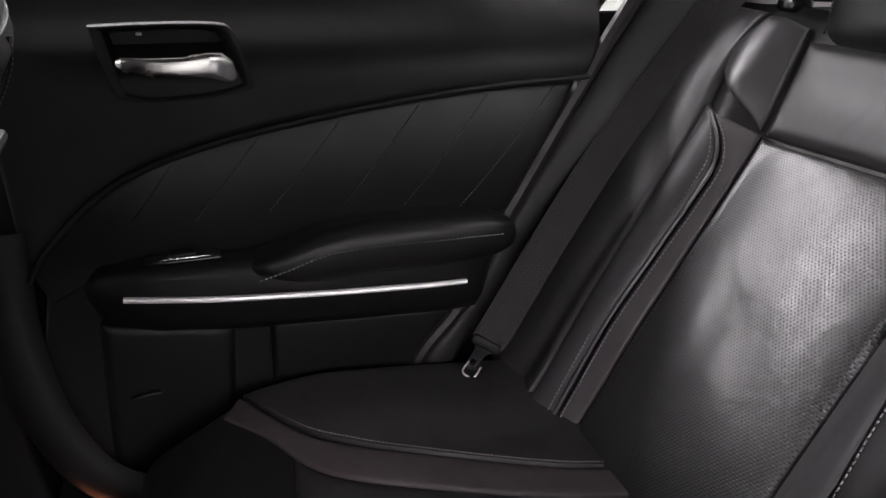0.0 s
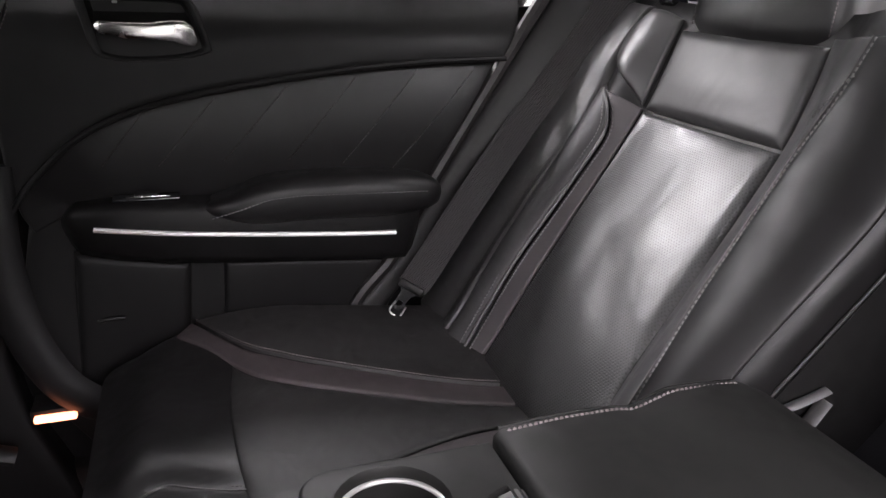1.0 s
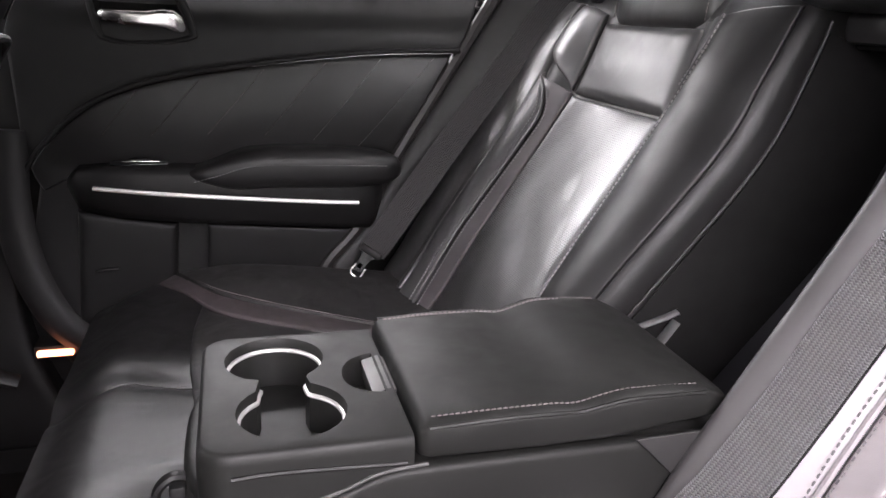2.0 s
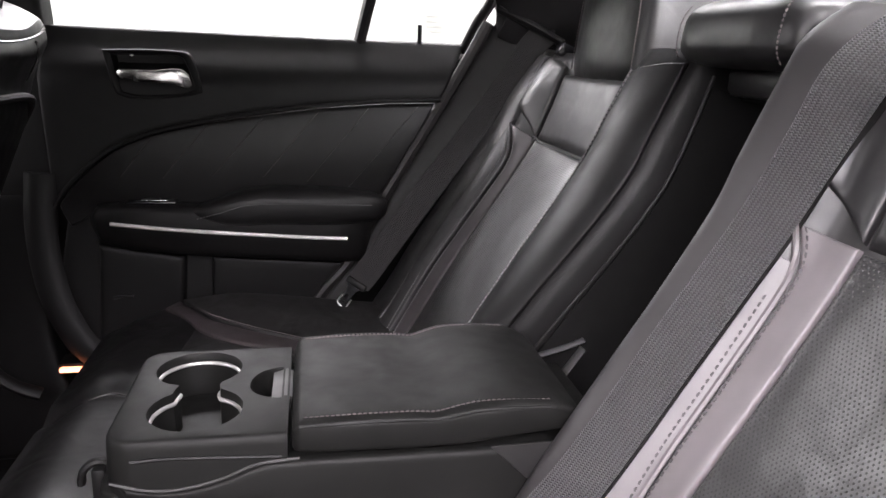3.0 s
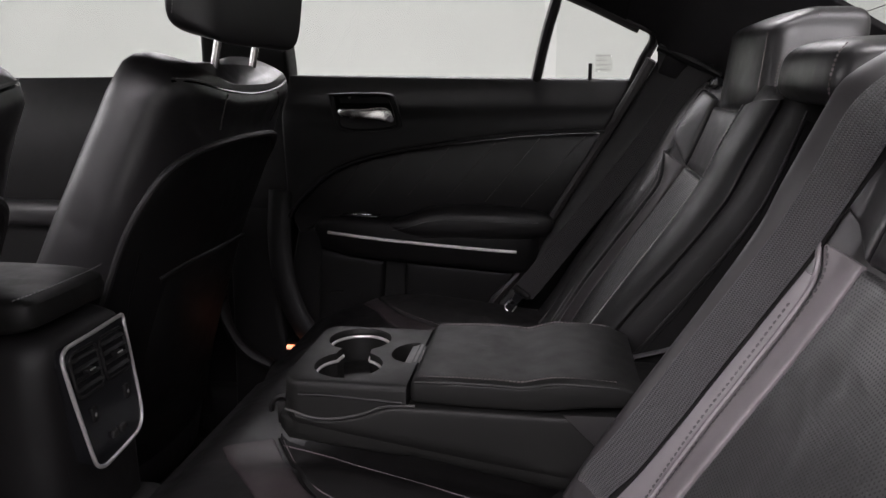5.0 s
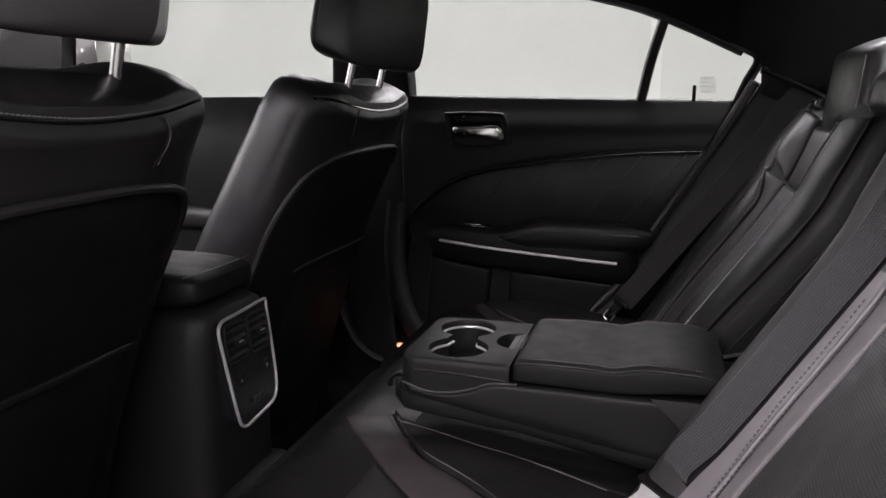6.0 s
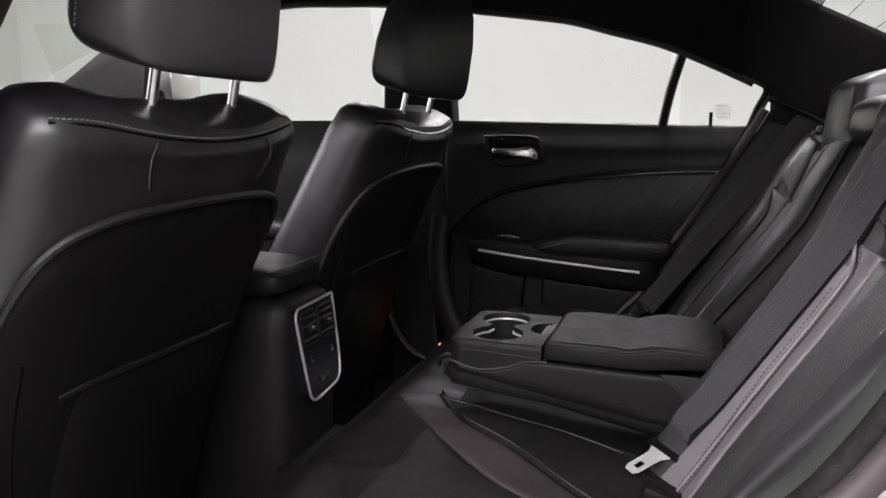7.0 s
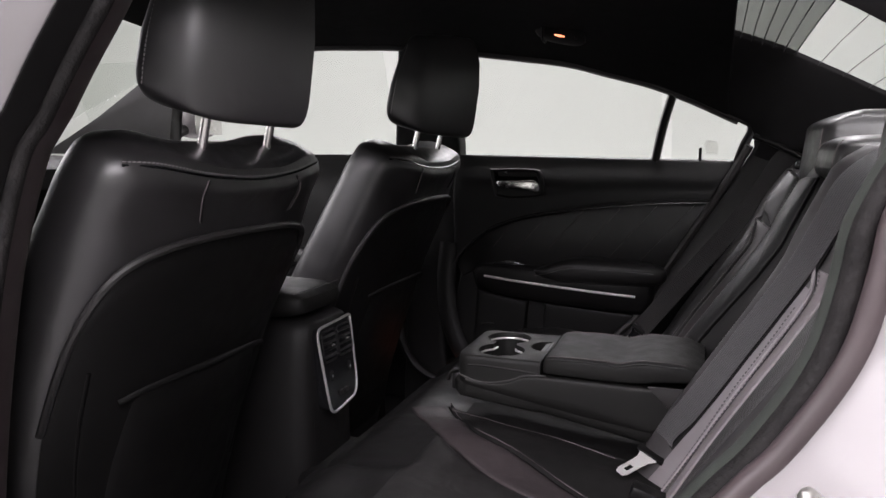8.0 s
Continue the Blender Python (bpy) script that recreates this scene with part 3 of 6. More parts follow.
def front_door(sg):
    d = thing("door_2" if sg > 0 else "door_3", "closed front door with a dark soft trim panel", "car door", kind="structure")
    b, t = 0.62 if sg > 0 else 0.655, 0.735
    g0 = [(-1.25, sg * 0.69, 0.1), (-0.06, sg * 0.69, 0.1)]
    part("trim_panel", patch(g0, [(-1.25, sg * t, 0.9), (-0.06, sg * t, 0.905)], (0, -sg, 0),
                             left=[g0[0], (-1.25, sg * 0.67, 0.6), (-1.25, sg * 0.68, 0.8), (-1.25, sg * t, 0.9)],
                             right=[g0[1], (-0.06, sg * 0.67, 0.6), (-0.06, sg * 0.68, 0.8), (-0.06, sg * t, 0.905)], n=(12, 20), thick=0.02), PLASTIC_SOFT, d)
    part("armrest", pillow(0.28, 0.035, 0.03, 3, 4, lambda x, y, z: (-0.5 + x, sg * (0.66 + y), 0.6 + z), (32, 12)), LEATHER, d)
    part("skin", patch([(-1.3, sg * 0.9, -0.1), (-0.05, sg * 0.9, -0.1)], [(-1.3, sg * 0.78, 0.88), (-0.05, sg * 0.78, 0.88)], (0, sg, 0),
                       left=[(-1.3, sg * 0.9, -0.1), (-1.3, sg * 0.93, 0.4), (-1.3, sg * 0.78, 0.88)],
                       right=[(-0.05, sg * 0.9, -0.1), (-0.05, sg * 0.93, 0.4), (-0.05, sg * 0.78, 0.88)], n=(6, 14), thick=0.01), PAINT, d)
    return d


front_door(1)
front_door(-1)

# floor, tunnel, sills
ob = part("floor", patch([(-1.4, -0.72, 0.06), (1.1, -0.72, 0.06)], [(-1.4, 0.72, 0.06), (1.1, 0.72, 0.06)], (0, 0, 1), n=(16, 16), thick=0.03), CARPET)
tagged(ob, "black carpeted car floor", "car floor", kind="structure")
ob = part("floor_tunnel", loft([[(x, y * 0.13, 0.05 + z) for y, z in ((-1.3, 0), (-1.05, 0.1), (-0.8, 0.15), (0, 0.165), (0.8, 0.15), (1.05, 0.1), (1.3, 0))] for x in (-1.2, 0.0, 0.25, 0.5)]), CARPET)
tagged(ob, "black carpeted hump along the middle of the floor", "floor tunnel", kind="structure")
for sg in (1, -1):
    ob = part("sill", patch([(-1.3, sg * 0.70, 0.05), (0.9, sg * 0.70, 0.05)], [(-1.3, sg * 0.86, 0.15), (0.9, sg * 0.86, 0.15)], (0, -sg * 0.3, 1),
                            left=[(-1.3, sg * 0.70, 0.05), (-1.3, sg * 0.73, 0.15), (-1.3, sg * 0.86, 0.15)],
                            right=[(0.9, sg * 0.70, 0.05), (0.9, sg * 0.73, 0.15), (0.9, sg * 0.86, 0.15)], n=(12, 10), thick=0.03, rnd=0.01), PLASTIC)
    tagged(ob, "black plastic door sill cover", "door sill", kind="structure")
ob = part("b_pillar_foot", patch([(0.0, 0.70, 0.1), (0.21, 0.70, 0.1)], [(0.0, 0.735, 0.62), (0.18, 0.735, 0.62)], (0, -1, 0),
                                 left=[(0.0, 0.70, 0.1), (0.0, 0.725, 0.35), (0.0, 0.735, 0.62)],
                                 right=[(0.21, 0.70, 0.1), (0.13, 0.725, 0.33), (0.155, 0.735, 0.62)], n=(8, 14), thick=0.06, rnd=0.015), PLASTIC)
tagged(ob, "black plastic lower centre pillar cover", "pillar trim", kind="structure")

ob = part("sill_trim", tube([(0.05, 0.58, 0.46), (0.05, 0.58, 0.42), (0.058, 0.58, 0.375), (0.078, 0.585, 0.335), (0.108, 0.59, 0.305), (0.145, 0.595, 0.286)], 0.016, 10, 40, flat=0.7), PLASTIC_SOFT)
tagged(ob, "dark grey curved foot trim beside the front seat", "sill trim", kind="structure")

# near doorway: pillar, seal, painted jamb, striker
LOOP = [(0.66, -0.745, 0.16), (0.645, -0.745, 0.28), (0.67, -0.735, 0.40), (0.725, -0.72, 0.48), (0.79, -0.705, 0.575), (0.853, -0.70, 0.66), (0.873, -0.70, 0.684),
        (0.891, -0.70, 0.712), (0.908, -0.70, 0.742), (0.921, -0.70, 0.772), (0.928, -0.70, 0.80), (0.934, -0.70, 0.834), (0.939, -0.70, 0.866), (0.958, -0.70, 0.91),
        (0.985, -0.695, 0.955), (1.02, -0.68, 1.0), (1.03, -0.66, 1.04), (0.98, -0.65, 1.085), (0.86, -0.64, 1.105), (0.74, -0.63, 1.12), (0.5, -0.62, 1.17), (0.36, -0.625, 1.19),
        (0.30, -0.645, 1.15), (0.262, -0.675, 1.06), (0.225, -0.685, 1.0), (0.19, -0.69, 0.945), (0.165, -0.70, 0.90), (0.135, -0.72, 0.75), (0.11, -0.74, 0.5), (0.10, -0.75, 0.2)]
seal = tagged(part("door_seal", tube(LOOP, 0.009, 10, 190), ROUGH_RUBBER), "thick black rubber seal round the open rear doorway", "door seal", kind="structure")
REAR, FRONT = LOOP[1:17], LOOP[20:]


def beside(run, dx, dy, dz=0.0):
    return [(x + dx, y + dy, z + dz) for x, y, z in run]


tagged(part("outer_seal", tube(beside(REAR, 0.016, -0.012, 0.008), 0.0105, 12, 110, flat=0.9), LIP_RUBBER), "smooth brown-black rubber lip along the painted doorway", "door seal", kind="structure")
rim0, rim1 = beside(REAR, 0.016, -0.008, 0.010), beside(REAR, 0.088, -0.085, -0.004)
rim2 = [(x + 0.36, min(y - 0.17, -0.86), z - 0.03) for x, y, z in REAR]
ob = part("rear_jamb", patch(rim0, rim1, (-1, -1, 0), n=(60, 8), thick=0.008, rnd=0.003, crown=0.004), PAINT)
tagged(ob, "glossy white painted rear door jamb", "door jamb", kind="structure")
ob = part("body_side", patch(rim1, rim2, (0, -1, 0), n=(60, 10), thick=0.008, rnd=0.003), PAINT)
tagged(ob, "glossy white painted body side behind the doorway", "car body", kind="structure")
ob = part("quarter_trim", patch(beside(REAR, -0.004, 0.006, -0.002), beside(REAR, -0.010, 0.030), (-1, -0.4, 0), n=(60, 10), thick=0.006, rnd=0.003, crown=0.003), TRIM_GREY)
tagged(ob, "grey-green plastic trim behind the open doorway", "pillar trim", kind="structure")
ob = part("quarter_trim", patch(beside(REAR, -0.006, 0.033), beside(REAR, 0.14, 0.050), (0.2, 1, 0), n=(60, 10), thick=0.006, rnd=0.003), PLASTIC)
tagged(ob, "dark plastic inner face of the doorway trim", "pillar trim", kind="structure")
fr1, fr2, fr3 = beside(FRONT, -0.006, -0.045), beside(FRONT, -0.035, -0.085), beside(FRONT, -0.22, -0.11)
ob = part("front_jamb", patch(beside(FRONT, -0.002, -0.008), fr1, (1, -1, 0), n=(50, 6), thick=0.006, rnd=0.002), PLASTIC_SOFT)
tagged(ob, "dark inner face of the centre pillar", "door jamb", kind="structure")
ob = part("pillar_skin", patch(fr1, fr2, (1, -1, 0), n=(50, 6), thick=0.006, rnd=0.002), PAINT)
tagged(ob, "glossy white painted edge of the centre pillar", "car body", kind="structure")
ob = part("pillar_skin", patch(fr2, fr3, (0, -1, 0), n=(50, 6), thick=0.006, rnd=0.002), PAINT)
tagged(ob, "glossy white painted outside of the centre pillar", "car body", kind="structure")
tr0, tr1, tr2 = beside(FRONT, -0.004, 0.006), beside(FRONT, -0.022, 0.055), beside(FRONT, -0.18, 0.075)
ob = part("b_pillar_trim", patch(tr0, tr1, (1, 0.3, 0), n=(50, 8), thick=0.006, rnd=0.002, crown=0.003), LIP_RUBBER)
tagged(ob, "dark brown-black pillar trim edge at the open doorway", "pillar trim", kind="structure")
ob = part("b_pillar_trim", patch(tr1, tr2, (0.1, 1, 0), n=(50, 8), thick=0.006, rnd=0.002), PLASTIC_SOFT)
tagged(ob, "dark plastic centre pillar trim inside the doorway", "pillar trim", kind="structure")
striker = thing("door_striker", "bare metal door striker loop on the painted jamb", "door striker")
part("plate", block((0.06, 0.006, 0.03), (0.955, -0.772, 0.670), 0.002, Matrix.Rotation(-0.8, 4, "Z")), STEEL, striker)
part("loop", tube([(0.928, -0.742, 0.660), (0.908, -0.758, 0.690), (0.908, -0.768, 0.684), (0.93, -0.78, 0.664)], 0.006, 10, 24), STEEL, striker)
part("stop", block((0.022, 0.02, 0.03), (0.953, -0.772, 0.678), 0.006, Matrix.Rotation(0.7, 4, "Y")), STEEL, striker)

# inner sheet metal that closes the shell behind the trims
for sg in (1, -1):
    x0, yy = (-0.1, 0.77) if sg > 0 else (0.97, -0.69)
    ob = part("inner_panel", patch([(x0, yy, 0.0), (1.5, yy, 0.0)], [(x0, yy, 0.865), (1.5, yy, 0.865)], (0, -sg, 0), n=(6, 6), thick=0.004), PLASTIC)
    tagged(ob, "dark inner body panel behind the trim", "body panel", kind="structure")
ob = part("rear_bulkhead", patch([(1.0, -0.77, 0.05), (1.0, 0.77, 0.05)], [(1.19, -0.77, 0.865), (1.19, 0.77, 0.865)], (-1, 0, 0), n=(6, 6), thick=0.01), CARPET)
tagged(ob, "black felt bulkhead behind the rear seat", "bulkhead", kind="structure")

# far quarter trim between door and seat
q0 = [(0.935, 0.655, 0.93), (0.90, 0.672, 0.86), (0.86, 0.68, 0.79), (0.75, 0.68, 0.605), (0.69, 0.68, 0.49), (0.63, 0.68, 0.415), (0.6, 0.68, 0.3)]
q1 = [(1.03, 0.60, 0.92), (0.995, 0.618, 0.86), (0.93, 0.652, 0.79)] + [(x + 0.045, y - 0.008, z) for x, y, z in q0[3:]]
ob = part("quarter_trim", patch(q0, q1, (-0.6, -1, 0), n=(40, 8), thick=0.012, rnd=0.01, crown=0.006), PLASTIC_GREY)
tagged(ob, "dark soft plastic trim between rear door and seat", "pillar trim", kind="structure")
d0 = [(x - 0.008, y + 0.004, z) for x, y, z in q0]
tagged(part("door_seal", tube(d0, 0.011, 8, 60), RUBBER), "black rubber seal behind the closed rear door", "door seal", kind="structure")


# ---- far rear door ----
door = thing("door_1", "closed rear car door with black leather insert and chrome strip", "car door", kind="structure")
CREASE = [(0.175, 0.60), (0.205, 0.64), (0.27, 0.697), (0.365, 0.735), (0.524, 0.765), (0.70, 0.786), (0.845, 0.793)]


def door_upper_y(x, z):
    return 0.668 + 0.07 * smooth(0.80, 0.905, z) ** 1.3


def on_door(depth):
    return lambda x, z: (x, depth(x, z), z)


upper = patch(CREASE, [(0.165, 0.905), (0.5, 0.900), (0.898, 0.893)], (0, -1, 0), left=[(0.175, 0.60), (0.17, 0.75), (0.165, 0.905)],
              right=[(0.845, 0.793), (0.87, 0.84), (0.898, 0.893)], n=(30, 16), thick=0.02, rnd=0.008, place=on_door(door_upper_y))
part("upper_panel", upper, PLASTIC_SOFT, door, "dark soft-touch upper door panel")


def insert_y(x, z):
    return 0.690 - 0.012 * math.sin(min(max((z - 0.6) / 0.19, 0), 1) * math.pi) + 0.006 * smooth(0.3, 0.18, x)


PAD_LINE = [(0.19, 0.56), (0.27, 0.595), (0.40, 0.60), (0.55, 0.60), (0.735, 0.60)]
SEAMS = [(0.805, 0.781, 0.676, 0.631), (0.717, 0.78, 0.601, 0.642), (0.626, 0.771, 0.523, 0.65), (0.528, 0.758, 0.435, 0.652), (0.43, 0.742, 0.35, 0.648), (0.335, 0.72, 0.28, 0.65)]


insert = patch(PAD_LINE, [(x, z - 0.003) for x, z in CREASE], (0, -1, 0), left=[(0.19, 0.56), (0.18, 0.58), (0.175, 0.597)],
               right=[(0.735, 0.60), (0.79, 0.70), (0.845, 0.79)], n=(40, 20), thick=0.012, rnd=0.005, place=on_door(insert_y))
insert_ob = part("leather_insert", insert, DOOR_LEATHER, door, "black leather insert with slanted stitched seams")
for x1, z1, x0, z0 in SEAMS:
    pts = [(x0 + (x1 - x0) * f, insert_y(x0 + (x1 - x0) * f, z0 + (z1 - z0) * f) - 0.0008, z0 + (z1 - z0) * f) for f in np.linspace(0, 1, 7)]
    # Rear two seams get brighter thread: their sheen is put into the colour.
    part("stitching", stitches([(x + 0.0035, y - 0.0004, z) for x, y, z in pts], (0, -1, 0), width=0.001), THREAD if x1 > 0.7 else THREAD_DIM, insert_ob, "grey thread stitches")
lip = [(x, 0.664, z + 0.001) for x, z in CREASE]
part("crease_lip", tube(lip, 0.004, 8, 60), PLASTIC_SOFT, door)

# armrest ledge with pad, chrome strip and switch
arm_sections = []
for x, top, bot, y in ((0.225, 0.585, 0.545, 0.69), (0.245, 0.602, 0.532, 0.658), (0.30, 0.608, 0.522, 0.645), (0.40, 0.604, 0.512, 0.640),
                       (0.55, 0.598, 0.502, 0.640), (0.66, 0.594, 0.494, 0.643), (0.70, 0.592, 0.492, 0.65), (0.72, 0.59, 0.5, 0.67)):
    ring = [(x, 0.712, top), (x, y + 0.02, top), (x, y + 0.006, top - 0.004), (x, y, top - 0.014), (x, y + 0.004, (top + bot) / 2), (x, y + 0.012, bot + 0.012),
            (x, y + 0.022, bot), (x, 0.712, bot)]
    arm_sections.append(ring)
arm = part("armrest", loft(arm_sections), PLASTIC_SOFT, door, "dark moulded door armrest", sharp=60)


def pad_shape(x, y, z):
    xx = 0.575 + x
    rise = 0.012 * smooth(0.42, 0.55, xx)
    slim = 0.35 + 0.65 * smooth(0.39, 0.5, xx)
    return (xx, 0.668 + y, 0.592 + rise + (z + 0.0) * slim - 0.02 * (xx - 0.5))


pad = part("armrest_pad", pillow(0.175, 0.042, 0.034, 3.0, 3.5, pad_shape, (48, 18)), DOOR_LEATHER, arm, "padded black leather armrest top")
pts = [(x, 0.6265 + 0.0006, 0.583 + 0.012 * smooth(0.42, 0.55, x) + 0.018 * smooth(0.40, 0.5, x) - 0.02 * (x - 0.5)) for x in np.linspace(0.415, 0.725, 9)]
part("stitching", stitches(pts, (0, -1, 0), lift=0.001), THREAD, pad, "grey thread stitches")
strip_pts = [(0.268, 0.653, 0.5735), (0.37, 0.640, 0.5655), (0.5, 0.637, 0.556), (0.62, 0.639, 0.5475), (0.675, 0.644, 0.5435)]
part("chrome_strip", tube([(x, y - 0.001, z) for x, y, z in strip_pts], 0.0048, 8, 40, flat=0.75), BRIGHT, door, "slim bright chrome strip")
part("switch_plate", block((0.085, 0.03, 0.004), (0.335, 0.675, 0.608), 0.0015), PLASTIC_GLOSS, door, "gloss black switch plate")
part("window_switch", block((0.03, 0.012, 0.008), (0.335, 0.672, 0.612), 0.003), PLASTIC, door, "black window switch")
part("switch_trim", block((0.055, 0.002, 0.0016), (0.338, 0.658, 0.6135), 0.0006), CHROME, door, "thin bright switch edge")


# handle in its recessed bezel
def bezel_ring(k, y):
    pts = [(0.276, 0.866), (0.33, 0.8675), (0.398, 0.866), (0.415, 0.855), (0.43, 0.806), (0.424, 0.798), (0.39, 0.791), (0.33, 0.788), (0.30, 0.793), (0.29, 0.803)]
    c = np.array([0.353, 0.828])
    q = spl(pts + [pts[0]], 61)[:-1]
    return [(c[0] + (a - c[0]) * k, y, c[1] + (b - c[1]) * k) for a, b in q]


bz = bmesh.new()
rings = [[bz.verts.new(p) for p in bezel_ring(k, y)] for k, y in ((1.02, 0.69), (1.02, 0.6675), (0.995, 0.6655), (0.95, 0.6652), (0.92, 0.666), (0.86, 0.668), (0.83, 0.673), (0.78, 0.695), (0.3, 0.70))]
skin(bz, rings)
bezel = part("handle_bezel", bz, PLASTIC, door, "recessed black handle bowl")
hs = []
for x, z, hz, y in ((0.296, 0.829, 0.004, 0.668), (0.302, 0.829, 0.0075, 0.662), (0.33, 0.826, 0.0095, 0.656), (0.36, 0.825, 0.0105, 0.655), (0.385, 0.826, 0.013, 0.656),
                    (0.40, 0.823, 0.0155, 0.66), (0.411, 0.818, 0.0125, 0.665), (0.415, 0.815, 0.006, 0.669)):
    hs.append([(x, y + a, z + b) for a, b in ring2d(0.0055, hz, 3.0, 16)])
part("handle_lever", loft(hs), CHROME, bezel, "polished chrome door handle")
part("lock_button", block((0.006, 0.004, 0.003), (0.322, 0.664, 0.8585), 0.001), SILVER, bezel, "tiny bright lock marker")

# lower door with map pocket
lower_g = patch([(0.23, 0.22), (0.40, 0.20), (0.58, 0.22)], [(0.19, 0.60), (0.35, 0.60), (0.735, 0.60)], (0, -1, 0),
                left=[(0.23, 0.22), (0.175, 0.32), (0.165, 0.46), (0.19, 0.60)], right=[(0.58, 0.22), (0.60, 0.40), (0.67, 0.48), (0.735, 0.60)],
                n=(24, 24), thick=0.015, rnd=0.006, place=on_door(lambda x, z: 0.70 - 0.01 * smooth(0.5, 0.3, z)))
part("lower_panel", lower_g, PLASTIC, door, "black moulded lower door panel")
rim = [(0.158, 0.672, 0.66), (0.152, 0.664, 0.56), (0.160, 0.658, 0.47), (0.18, 0.654, 0.40), (0.215, 0.652, 0.34), (0.27, 0.652, 0.305), (0.36, 0.655, 0.29), (0.5, 0.66, 0.285)]
part("door_rim", tube(rim, 0.027, 10, 60, flat=0.5, up=(0, 1, 0)), PLASTIC_SOFT, door, "dark grey raised rim of the lower door")
pocket = patch([(0.43, 0.30), (0.62, 0.30)], [(0.43, 0.505), (0.675, 0.488)], (0, -1, 0), left=[(0.40, 0.30), (0.424, 0.40), (0.43, 0.505)],
               right=[(0.60, 0.30), (0.625, 0.41), (0.675, 0.488)], n=(14, 12), thick=0.02, rnd=0.008, place=on_door(lambda x, z: 0.682))
part("pocket_panel", pocket, PLASTIC, door, "black door pocket front")
pocket = patch([(0.22, 0.32), (0.37, 0.30)], [(0.235, 0.53), (0.385, 0.505)], (0, -1, 0), n=(12, 12), thick=0.02, rnd=0.012, place=on_door(lambda x, z: 0.684))
part("speaker_panel", pocket, PLASTIC, door, "black plastic panel ahead of the door pocket")
part("puddle_light", tube([(0.29, 0.678, 0.433), (0.272, 0.676, 0.434), (0.255, 0.678, 0.43)], 0.003, 8, 10), PLASTIC, door)
part("reflector", block((0.006, 0.003, 0.004), (0.29, 0.668, 0.53), 0.001), SILVER, door, "tiny bright marker")
part("door_skin", patch([(0.15, 0.9, -0.1), (0.62, 0.9, -0.1)], [(0.15, 0.79, 0.88), (0.93, 0.79, 0.88)], (0, 1, 0),
                        left=[(0.15, 0.9, -0.1), (0.15, 0.93, 0.4), (0.15, 0.79, 0.88)], right=[(0.62, 0.9, -0.1), (0.7, 0.93, 0.4), (0.93, 0.79, 0.88)],
                        n=(8, 14), thick=0.01), PAINT, door)
part("belt_seal", tube([(0.15, 0.752, 0.897), (0.5, 0.754, 0.892), (0.9, 0.752, 0.886)], 0.008, 8, 30), RUBBER, door, "black window seal")

# warm courtesy lamp low on the pillar foot
lamp = thing("footwell_lamp", "small lit warm courtesy lamp low beside the footwell", "lamp")
part("lens", block((0.054, 0.012, 0.009), (0.191, 0.64, 0.310), 0.003), AMBER, lamp, "glowing warm lens")
part("housing", block((0.066, 0.05, 0.018), (0.191, 0.672, 0.310), 0.004), PLASTIC, lamp)


# ---- rear seat ----
PROFILE = [(0.72, 0.35), (0.78, 0.43), (0.832, 0.515), (0.888, 0.60), (0.935, 0.67), (0.98, 0.743), (1.0, 0.79), (1.016, 0.839), (1.035, 0.90), (1.05, 0.95)]
_fine = spl(PROFILE, 400)
_len = np.concatenate([[0], np.cumsum(np.linalg.norm(np.diff(_fine, axis=0), axis=1))])
_len -= _len[int(np.argmin(np.linalg.norm(_fine - np.array((0.78, 0.43)), axis=1)))]
_tan = np.gradient(_fine, axis=0)
_tan /= np.linalg.norm(_tan, axis=1)[:, None]


def back_point(y, l, n=0.0):
    """A point of the seat back: l metres up its face from the cushion, n in front of it."""
    x, z = np.interp(l, _len, _fine[:, 0]), np.interp(l, _len, _fine[:, 1])
    tx, tz = np.interp(l, _len, _tan[:, 0]), np.interp(l, _len, _tan[:, 1])
    return (x - tz * n, y, z + tx * n)


_far_in = spl([(0, 0), (0.112, 0), (0.128, 0.002), (0.148, 0.012), (0.165, 0.027), (0.182, 0.037), (0.205, 0.0435), (0.226, 0.0455), (0.248, 0.043), (0.270, 0.035), (0.283, 0.023), (0.290, 0.002), (0.293, -0.04)], 240)
_near_in = spl([(0, 0), (0.10, 0), (0.125, 0.002), (0.142, 0.006), (0.157, 0.0065), (0.171, 0.008), (0.178, 0.011), (0.185, 0.019), (0.192, 0.026), (0.203, 0.036), (0.218, 0.046), (0.232, 0.055), (0.243, 0.0585), (0.251, 0.054), (0.256, 0.038), (0.2585, 0.005), (0.260, -0.04)], 240)
_out = spl([(0, 0), (0.105, 0), (0.117, 0.002), (0.130, 0.009), (0.148, 0.021), (0.164, 0.032), (0.182, 0.036), (0.200, 0.031), (0.214, 0.026), (0.24, 0.031), (0.28, 0.031), (0.31, 0.025), (0.332, 0.004), (0.345, -0.05)], 240)


def inner_edge(sg, l):
    """How far inboard of the seat's middle its leather reaches."""
    return float(np.interp(l, (0.0, 0.13, 0.24, 0.34, 0.5), (0.276, 0.279, 0.291, 0.302, 0.304))) if sg > 0 else 0.259


